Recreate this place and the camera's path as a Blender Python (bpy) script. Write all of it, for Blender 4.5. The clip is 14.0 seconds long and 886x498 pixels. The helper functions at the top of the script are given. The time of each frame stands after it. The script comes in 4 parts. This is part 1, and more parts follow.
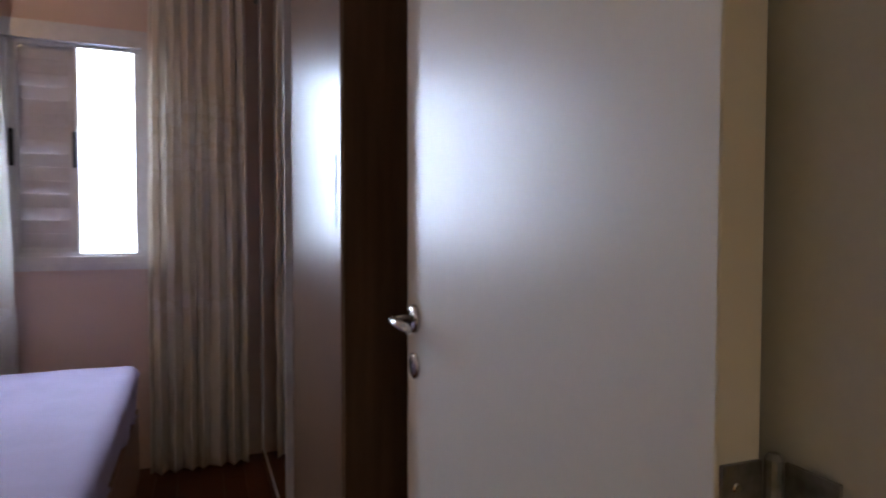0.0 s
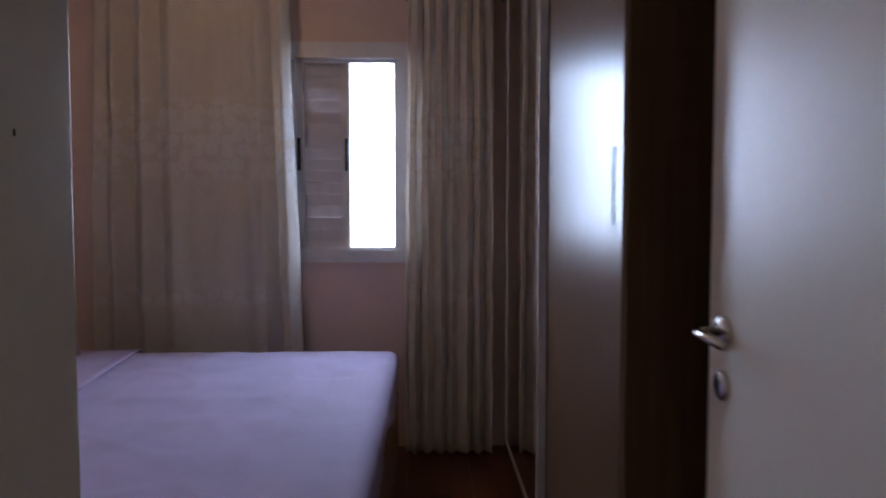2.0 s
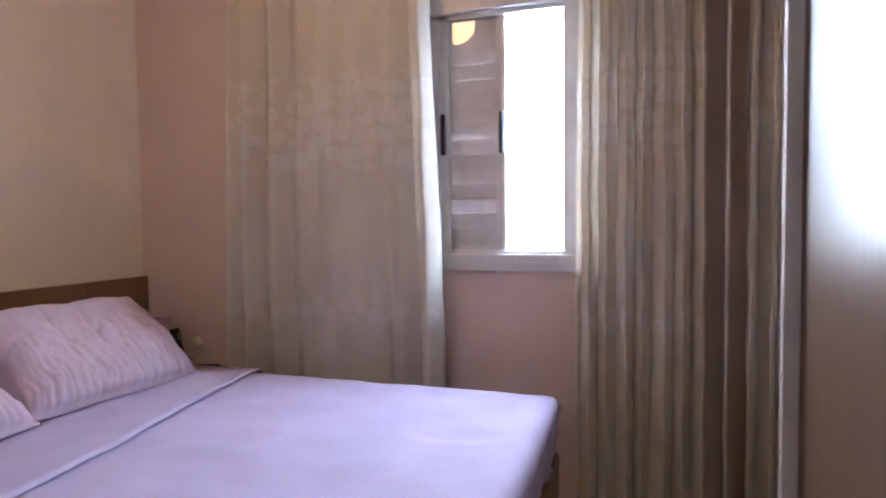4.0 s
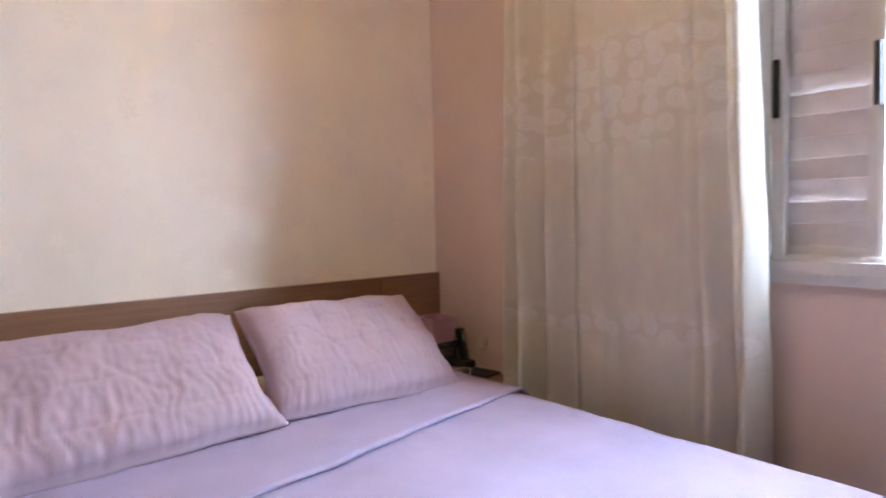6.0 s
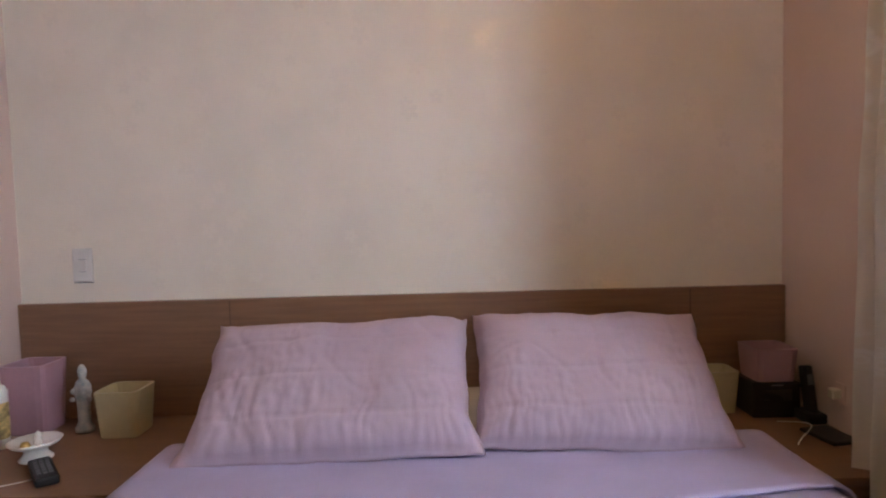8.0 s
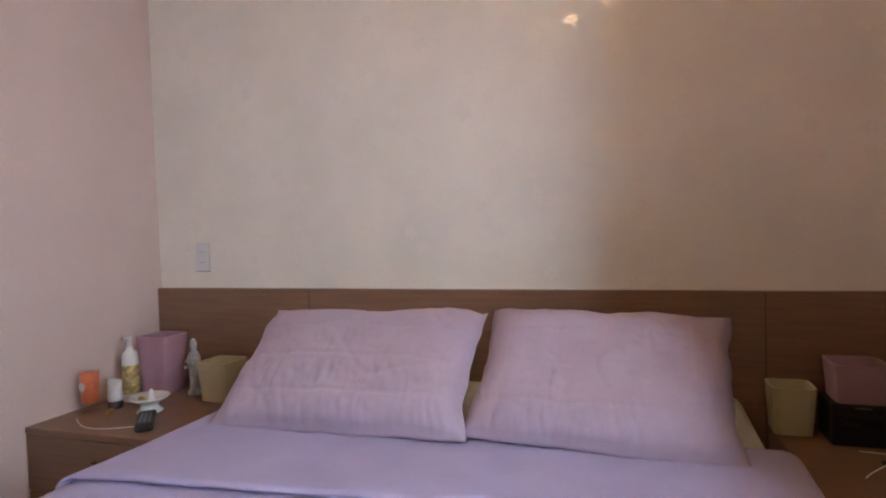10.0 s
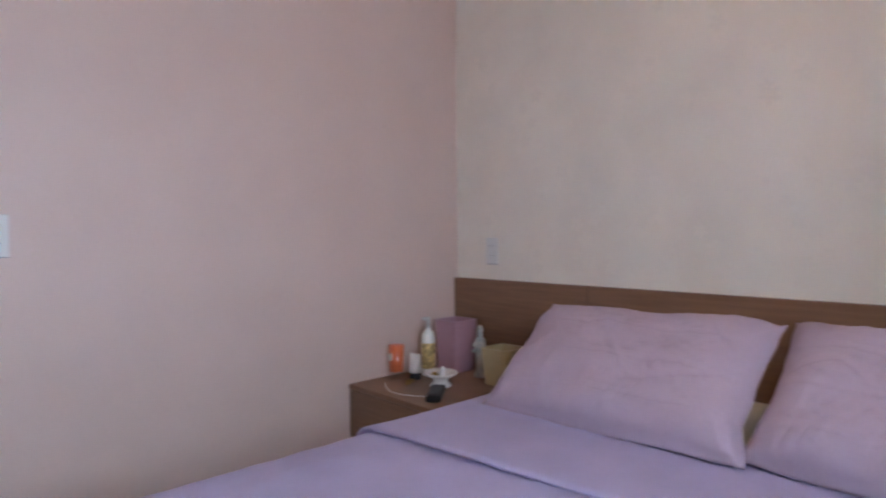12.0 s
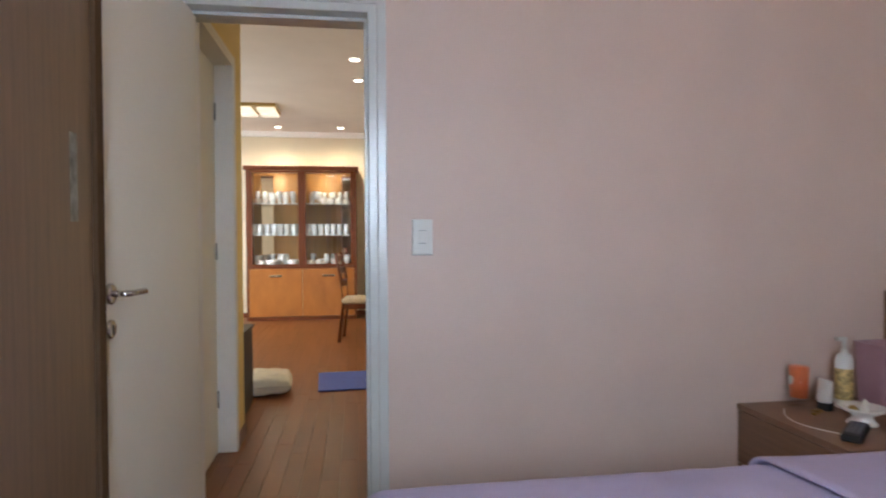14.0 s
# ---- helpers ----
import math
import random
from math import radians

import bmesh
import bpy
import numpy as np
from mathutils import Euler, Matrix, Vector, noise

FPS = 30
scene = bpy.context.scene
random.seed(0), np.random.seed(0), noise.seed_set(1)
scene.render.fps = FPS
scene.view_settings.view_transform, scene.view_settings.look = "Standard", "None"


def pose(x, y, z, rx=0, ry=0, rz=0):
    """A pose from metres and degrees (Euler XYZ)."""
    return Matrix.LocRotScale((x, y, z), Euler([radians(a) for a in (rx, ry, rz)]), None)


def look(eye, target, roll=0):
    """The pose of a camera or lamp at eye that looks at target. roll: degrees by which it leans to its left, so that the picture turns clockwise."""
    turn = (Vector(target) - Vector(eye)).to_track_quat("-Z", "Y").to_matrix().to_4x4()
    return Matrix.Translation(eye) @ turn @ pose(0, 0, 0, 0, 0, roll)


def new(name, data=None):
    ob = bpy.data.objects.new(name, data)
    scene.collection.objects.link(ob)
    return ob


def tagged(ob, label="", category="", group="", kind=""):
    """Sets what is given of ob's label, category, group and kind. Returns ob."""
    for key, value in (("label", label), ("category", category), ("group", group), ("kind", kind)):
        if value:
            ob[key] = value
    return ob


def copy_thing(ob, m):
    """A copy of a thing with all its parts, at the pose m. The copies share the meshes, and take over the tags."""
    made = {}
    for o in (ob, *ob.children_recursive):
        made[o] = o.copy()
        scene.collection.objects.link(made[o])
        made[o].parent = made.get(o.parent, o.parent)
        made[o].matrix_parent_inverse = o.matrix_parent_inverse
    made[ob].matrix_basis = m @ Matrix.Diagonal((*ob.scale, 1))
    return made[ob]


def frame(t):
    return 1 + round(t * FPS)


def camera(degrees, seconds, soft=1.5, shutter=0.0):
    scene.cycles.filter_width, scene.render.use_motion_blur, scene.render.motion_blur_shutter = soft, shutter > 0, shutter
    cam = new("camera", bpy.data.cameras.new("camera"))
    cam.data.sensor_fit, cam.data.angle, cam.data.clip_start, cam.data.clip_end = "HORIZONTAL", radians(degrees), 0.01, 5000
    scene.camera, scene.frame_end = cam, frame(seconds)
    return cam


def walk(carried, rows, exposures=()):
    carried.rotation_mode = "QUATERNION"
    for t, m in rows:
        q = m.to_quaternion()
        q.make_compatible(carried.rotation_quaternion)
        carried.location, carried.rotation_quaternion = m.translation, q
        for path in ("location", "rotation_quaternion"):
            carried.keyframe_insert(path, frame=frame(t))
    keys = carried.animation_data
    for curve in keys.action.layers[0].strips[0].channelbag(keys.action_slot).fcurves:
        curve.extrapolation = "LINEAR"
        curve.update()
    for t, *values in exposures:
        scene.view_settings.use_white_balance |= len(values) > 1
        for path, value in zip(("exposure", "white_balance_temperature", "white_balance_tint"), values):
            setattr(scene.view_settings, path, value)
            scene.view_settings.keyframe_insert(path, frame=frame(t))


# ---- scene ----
cam = camera(73.0, 14.0, soft=2.0, shutter=0.4)
# seconds, x, y, z, yaw, pitch, roll
PATH = [
    (0, 2.404, -0.389, 1.193, -22.20, -1.98, -0.10),
    (0.5, 2.388, -0.439, 1.197, -14.36, -2.08, -0.20),
    (1, 2.425, -0.443, 1.196, -7.55, -2.25, -0.05),
    (1.5, 2.397, -0.459, 1.196, -3.72, -2.37, -0.09),
    (2, 2.305, -0.294, 1.200, -1.28, -2.50, -0.01),
    (2.2, 2.262, -0.216, 1.202, -0.83, -2.37, -0.05),
    (3.2, 2.355, 0.180, 1.199, 8.8, -2.5, 0.25),
    (4.3, 2.426, 0.551, 1.195, 21.93, -2.58, 0.67),
    (4.5, 2.404, 0.601, 1.194, 24.27, -2.48, 0.62),
    (5, 2.353, 0.709, 1.194, 30.50, -2.49, 0.75),
    (5.5, 2.357, 0.830, 1.196, 39.81, -2.62, 1.05),
    (6, 2.372, 0.990, 1.202, 50.70, -2.87, 1.35),
    (6.5, 2.340, 1.200, 1.216, 62.41, -2.97, 1.12),
    (7, 2.306, 1.360, 1.222, 72.48, -3.25, 1.20),
    (7.5, 2.292, 1.504, 1.225, 83.04, -3.42, 1.15),
    (8, 2.252, 1.620, 1.228, 90.28, -3.24, 1.55),
    (10.5, 2.226, 2.193, 1.173, 113.45, -2.18, 1.58),
    (11, 2.195, 2.201, 1.169, 119.36, -2.18, 1.44),
    (11.5, 2.182, 2.178, 1.166, 125.59, -1.79, 1.08),
    (12, 2.180, 2.208, 1.158, 136.75, -1.42, 0.50),
    (12.5, 2.179, 2.252, 1.156, 150.71, -1.55, 0.51),
    (13, 2.179, 2.286, 1.156, 158.93, -1.36, 0.59),
    (13.5, 2.180, 2.271, 1.155, 164.86, -1.24, 0.54),
    (14, 2.178, 2.171, 1.160, 171.63, -1.03, 0.34),
]
EXPOSURES = [(0, -0.50, 5600, 16), (1.0, -0.45, 5650, 16), (1.5, -0.70, 5500, 17), (2.2, -1.02, 5330, 20), (3.4, 0.1, 5600, 15), (4.3, 0.48, 5650, 14), (5, 0.77, 5700, 13), (5.5, 0.96, 5750, 11), (6.5, 0.50, 5850, 11), (8, 0.16, 6020, 13), (10.5, 0.22, 5800, 12), (12, 0.02, 5550, 12), (12.5, -0.2, 5500, 10), (13.5, 0.02, 5600, 7), (14, -0.05, 5850, 7)]
walk(cam, [(t, pose(x, y, z, 90 + p, r, w)) for t, x, y, z, w, p, r in PATH], EXPOSURES)

# ---- light ----
world = bpy.data.worlds.new("world")
scene.world = world
world.use_nodes = True
sky = world.node_tree.nodes.new("ShaderNodeTexSky")
sky.sky_type, sky.sun_disc = "NISHITA", False
sky.sun_elevation, sky.sun_rotation = radians(50), radians(200)
bg = world.node_tree.nodes["Background"]
bg.inputs["Strength"].default_value = 0.12
world.node_tree.links.new(sky.outputs[0], bg.inputs[0])


def area_lamp(name, m, sx, sy, watts, colour):
    data = bpy.data.lights.new(name, "AREA")
    data.shape, data.size, data.size_y, data.energy, data.color = "RECTANGLE", sx, sy, watts, colour
    ob = new(name, data)
    ob.matrix_world = m
    return ob


def point_lamp(name, x, y, z, watts, colour, radius=0.04):
    data = bpy.data.lights.new(name, "POINT")
    data.energy, data.color, data.shadow_soft_size = watts, colour, radius
    ob = new(name, data)
    ob.location = (x, y, z)
    return ob


L = 2.88          # door wall to window wall
XR = 3.30         # headboard wall to the wall behind the wardrobe
CEIL = 2.62
area_lamp("window_daylight", look((2.30, L + 0.85, 1.95), (1.10, 1.1, 1.08)), 2.1, 1.7, 500, (0.74, 0.87, 1.0))
# Added fill: daylight for the living room through an assumed opening, out of view.
area_lamp("living_daylight_fill", look((5.75, -4.3, 1.5), (2.0, -4.3, 1.2)), 2.2, 1.8, 95, (1.0, 0.93, 0.82))


def spot_lamp(name, x, y, z, watts, colour, cone):
    data = bpy.data.lights.new(name, "SPOT")
    data.energy, data.color, data.shadow_soft_size, data.spot_size, data.spot_blend = watts, colour, 0.03, radians(cone), 0.5
    ob = new(name, data)
    ob.location = (x, y, z)
    return ob


for sx, sy in ((2.37, -6.55), (3.24, -6.55), (2.165, -3.20), (2.13, -3.90)):
    spot_lamp("downlight_beam", sx, sy, 2.73, 46, (1.0, 0.78, 0.50), 145)
point_lamp("bedroom_lamp_glow", 1.33, 1.80, 2.40, 6, (1.0, 0.58, 0.24), 0.12)
for sx in (2.55, 3.30):
    point_lamp("cabinet_glow", sx, -6.74, 2.03, 8, (1.0, 0.76, 0.46), 0.03)

# ---- materials ----


def material(name, base, rough=0.5, metal=0.0, vary=0.12, scale=6.0, bump=0.0, bump_scale=60.0, stretch=(1, 1, 1), spec=0.5, second=None, coat=0.0, obj=False):
    m = bpy.data.materials.new(name)
    m.use_nodes = True
    nt = m.node_tree
    b = nt.nodes["Principled BSDF"]
    b.inputs["Roughness"].default_value = rough
    b.inputs["Metallic"].default_value = metal
    b.inputs["Specular IOR Level"].default_value = spec
    b.inputs["Coat Weight"].default_value = coat
    co = nt.nodes.new("ShaderNodeTexCoord")
    mp = nt.nodes.new("ShaderNodeMapping")
    mp.inputs["Scale"].default_value = stretch
    nt.links.new(co.outputs["Object"], mp.inputs[0])
    n1 = nt.nodes.new("ShaderNodeTexNoise")
    n1.inputs["Scale"].default_value, n1.inputs["Detail"].default_value = scale, 6
    nt.links.new(mp.outputs[0], n1.inputs["Vector"])
    n2 = nt.nodes.new("ShaderNodeTexNoise")
    n2.inputs["Scale"].default_value, n2.inputs["Detail"].default_value = bump_scale, 4
    nt.links.new(mp.outputs[0], n2.inputs["Vector"])
    add = nt.nodes.new("ShaderNodeMath")
    add.operation = "MULTIPLY_ADD"
    add.inputs[1].default_value = 0.35
    nt.links.new(n2.outputs[0], add.inputs[0])
    nt.links.new(n1.outputs[0], add.inputs[2])
    ramp = nt.nodes.new("ShaderNodeValToRGB")
    other = second or tuple(c * (1 - 2.2 * vary) for c in base)
    lighter = tuple(min(1, c * (1 + vary)) for c in base)
    ramp.color_ramp.elements[0].position, ramp.color_ramp.elements[1].position = 0.42, 0.92
    ramp.color_ramp.elements[0].color, ramp.color_ramp.elements[1].color = (*other, 1), (*lighter, 1)
    nt.links.new(add.outputs[0], ramp.inputs[0])
    col = ramp.outputs[0]
    if obj:
        info = nt.nodes.new("ShaderNodeObjectInfo")
        hsv = nt.nodes.new("ShaderNodeHueSaturation")
        mr = nt.nodes.new("ShaderNodeMapRange")
        mr.inputs[3].default_value, mr.inputs[4].default_value = 0.88, 1.12
        nt.links.new(info.outputs["Random"], mr.inputs[0])
        nt.links.new(mr.outputs[0], hsv.inputs["Value"])
        nt.links.new(col, hsv.inputs["Color"])
        col = hsv.outputs[0]
    nt.links.new(col, b.inputs["Base Color"])
    if bump:
        bp = nt.nodes.new("ShaderNodeBump")
        bp.inputs["Strength"].default_value, bp.inputs["Distance"].default_value = bump, 0.004
        nt.links.new(add.outputs[0], bp.inputs["Height"])
        nt.links.new(bp.outputs[0], b.inputs["Normal"])
    return m


def glass_material(name, colour=(1, 1, 1), rough=0.0, ior=1.45):
    m = bpy.data.materials.new(name)
    m.use_nodes = True
    b = m.node_tree.nodes["Principled BSDF"]
    b.inputs["Base Color"].default_value = (*colour, 1)
    b.inputs["Transmission Weight"].default_value = 1
    b.inputs["Roughness"].default_value, b.inputs["IOR"].default_value = rough, ior
    return m


def thin_glass_material(name, gloss=0.05):
    """A thin clear sheet: mostly see-through, with a faint even gloss."""
    m = bpy.data.materials.new(name)
    m.use_nodes = True
    nt = m.node_tree
    tr = nt.nodes.new("ShaderNodeBsdfTransparent")
    gl = nt.nodes.new("ShaderNodeBsdfGlossy")
    gl.inputs["Roughness"].default_value = 0.03
    mix = nt.nodes.new("ShaderNodeMixShader")
    mix.inputs[0].default_value = gloss
    nt.links.new(tr.outputs[0], mix.inputs[1])
    nt.links.new(gl.outputs[0], mix.inputs[2])
    nt.links.new(mix.outputs[0], nt.nodes["Material Output"].inputs[0])
    return m


def glow_material(name, colour, strength):
    m = bpy.data.materials.new(name)
    m.use_nodes = True
    b = m.node_tree.nodes["Principled BSDF"]
    b.inputs["Emission Color"].default_value = (*colour, 1)
    b.inputs["Emission Strength"].default_value = strength
    return m


def wallpaper_material():
    """Beige paper with printed trails of pearly five-petalled flowers, which shine more than their ground."""
    m = material("wallpaper", (0.85, 0.785, 0.68), rough=0.5, vary=0.04, scale=3, bump=0.08, bump_scale=400)
    nt = m.node_tree
    b = nt.nodes["Principled BSDF"]

    def op(kind, a, c=None, d=None):
        n = nt.nodes.new("ShaderNodeMath")
        n.operation = kind
        for k, v in enumerate((a, c, d)):
            if v is None:
                continue
            if isinstance(v, (int, float)):
                n.inputs[k].default_value = v
            else:
                nt.links.new(v, n.inputs[k])
        return n.outputs[0]

    co = nt.nodes.new("ShaderNodeTexCoord")
    sep = nt.nodes.new("ShaderNodeSeparateXYZ")
    nt.links.new(co.outputs["Object"], sep.inputs[0])
    com = nt.nodes.new("ShaderNodeCombineXYZ")
    nt.links.new(sep.outputs["Y"], com.inputs["X"])
    nt.links.new(sep.outputs["Z"], com.inputs["Y"])
    scale = 10.5
    vo = nt.nodes.new("ShaderNodeTexVoronoi")
    vo.voronoi_dimensions = "2D"
    vo.inputs["Scale"].default_value = scale
    nt.links.new(com.outputs[0], vo.inputs["Vector"])
    cell = nt.nodes.new("ShaderNodeSeparateColor")
    nt.links.new(vo.outputs["Color"], cell.inputs[0])
    ps = nt.nodes.new("ShaderNodeSeparateXYZ")
    nt.links.new(vo.outputs["Position"], ps.inputs[0])
    du = op("SUBTRACT", sep.outputs["Y"], ps.outputs["X"])
    dv = op("SUBTRACT", sep.outputs["Z"], ps.outputs["Y"])
    turn = op("MULTIPLY_ADD", cell.outputs[0], 6.28, op("ARCTAN2", dv, du))
    lobe = op("ABSOLUTE", op("COSINE", op("MULTIPLY", turn, 2.5)))
    size = op("MULTIPLY_ADD", cell.outputs[1], 0.14, 0.27)
    reach = op("MULTIPLY", size, op("MULTIPLY_ADD", lobe, 0.55, 0.50))
    petal = op("MULTIPLY", op("SUBTRACT", reach, vo.outputs["Distance"]), 14.0)
    petal = op("MINIMUM", op("MAXIMUM", petal, 0.0), 1.0)
    heart = op("GREATER_THAN", vo.outputs["Distance"], 0.05)
    # trails climb the wall in slow waves, one to a strip of paper
    wave = op("MULTIPLY", op("SINE", op("MULTIPLY_ADD", sep.outputs["Z"], 4.3, 0.8)), 0.05)
    strip = op("PINGPONG", op("ADD", op("ADD", ps.outputs["X"], wave), 0.18), 0.27)
    keep = op("LESS_THAN", op("ABSOLUTE", op("SUBTRACT", strip, 0.135)), 0.085)
    some = op("LESS_THAN", cell.outputs[2], 0.86)
    bloom = op("MULTIPLY", op("MULTIPLY", petal, heart), op("MULTIPLY", keep, some))
    nt.links.new(op("MULTIPLY_ADD", bloom, -0.10, 0.56), b.inputs["Roughness"])
    nt.links.new(op("MULTIPLY", bloom, 1.0), b.inputs["Coat Weight"])
    b.inputs["Coat Roughness"].default_value, b.inputs["Coat IOR"].default_value = 0.23, 2.3
    old = b.inputs["Base Color"].links[0].from_socket
    mx = nt.nodes.new("ShaderNodeMix")
    mx.data_type = "RGBA"
    nt.links.new(bloom, mx.inputs[0])
    nt.links.new(old, mx.inputs[6])
    mx.inputs[7].default_value = (0.985, 0.91, 0.79, 1)
    nt.links.new(mx.outputs[2], b.inputs["Base Color"])
    return m


def curtain_material():
    """Beige weave that lets light through, with embroidered bands."""
    m = material("curtain_cloth", (0.83, 0.79, 0.715), rough=0.9, vary=0.02, scale=30, bump=0.10, bump_scale=700, stretch=(1, 1, 0.4))
    nt = m.node_tree
    b = nt.nodes["Principled BSDF"]
    co = nt.nodes.new("ShaderNodeTexCoord")
    sep = nt.nodes.new("ShaderNodeSeparateXYZ")
    nt.links.new(co.outputs["Object"], sep.inputs[0])
    masks = []
    for low, high in ((0.78, 0.87), (1.42, 1.82)):
        a = nt.nodes.new("ShaderNodeMapRange")
        a.interpolation_type = "SMOOTHSTEP"
        a.inputs[1].default_value, a.inputs[2].default_value = low - 0.03, low + 0.03
        nt.links.new(sep.outputs["Z"], a.inputs[0])
        c = nt.nodes.new("ShaderNodeMapRange")
        c.interpolation_type = "SMOOTHSTEP"
        c.inputs[1].default_value, c.inputs[2].default_value = high + 0.03, high - 0.03
        nt.links.new(sep.outputs["Z"], c.inputs[0])
        p = nt.nodes.new("ShaderNodeMath")
        p.operation = "MULTIPLY"
        nt.links.new(a.outputs[0], p.inputs[0])
        nt.links.new(c.outputs[0], p.inputs[1])
        masks.append(p)
    both = nt.nodes.new("ShaderNodeMath")
    both.operation = "ADD"
    nt.links.new(masks[0].outputs[0], both.inputs[0])
    nt.links.new(masks[1].outputs[0], both.inputs[1])
    # a row of open blossoms: ring of petals round a bare heart
    flat = nt.nodes.new("ShaderNodeCombineXYZ")
    nt.links.new(sep.outputs["X"], flat.inputs["X"])
    nt.links.new(sep.outputs["Z"], flat.inputs["Y"])
    vo = nt.nodes.new("ShaderNodeTexVoronoi")
    vo.voronoi_dimensions = "2D"
    vo.inputs["Scale"].default_value = 15
    vo.inputs["Randomness"].default_value = 0.65
    nt.links.new(flat.outputs[0], vo.inputs["Vector"])
    pet = nt.nodes.new("ShaderNodeValToRGB")
    ramp = pet.color_ramp
    ramp.elements[0].position, ramp.elements[0].color = 0.06, (0.35, 0.35, 0.35, 1)
    ramp.elements[1].position, ramp.elements[1].color = 0.16, (1, 1, 1, 1)
    for at, level in ((0.24, 0.45), (0.32, 0.95), (0.42, 0.75), (0.50, 0.0)):
        e = ramp.elements.new(at)
        e.color = (level, level, level, 1)
    nt.links.new(vo.outputs["Distance"], pet.inputs[0])
    thread = nt.nodes.new("ShaderNodeMath")
    thread.operation = "MULTIPLY"
    nt.links.new(both.outputs[0], thread.inputs[0])
    nt.links.new(pet.outputs[0], thread.inputs[1])
    old = b.inputs["Base Color"].links[0].from_socket
    mx = nt.nodes.new("ShaderNodeMix")
    mx.data_type = "RGBA"
    nt.links.new(thread.outputs[0], mx.inputs[0])
    nt.links.new(old, mx.inputs[6])
    mx.inputs[7].default_value = (0.90, 0.88, 0.84, 1)
    nt.links.new(mx.outputs[2], b.inputs["Base Color"])
    tr = nt.nodes.new("ShaderNodeBsdfTranslucent")
    nt.links.new(mx.outputs[2], tr.inputs[0])
    sh = nt.nodes.new("ShaderNodeMixShader")
    sh.inputs[0].default_value = 0.48
    out = nt.nodes["Material Output"]
    nt.links.new(b.outputs[0], sh.inputs[1])
    nt.links.new(tr.outputs[0], sh.inputs[2])
    nt.links.new(sh.outputs[0], out.inputs[0])
    bp = nt.nodes.new("ShaderNodeBump")
    bp.inputs["Strength"].default_value, bp.inputs["Distance"].default_value = 0.35, 0.003
    nt.links.new(thread.outputs[0], bp.inputs["Height"])
    nt.links.new(bp.outputs[0], b.inputs["Normal"])
    return m


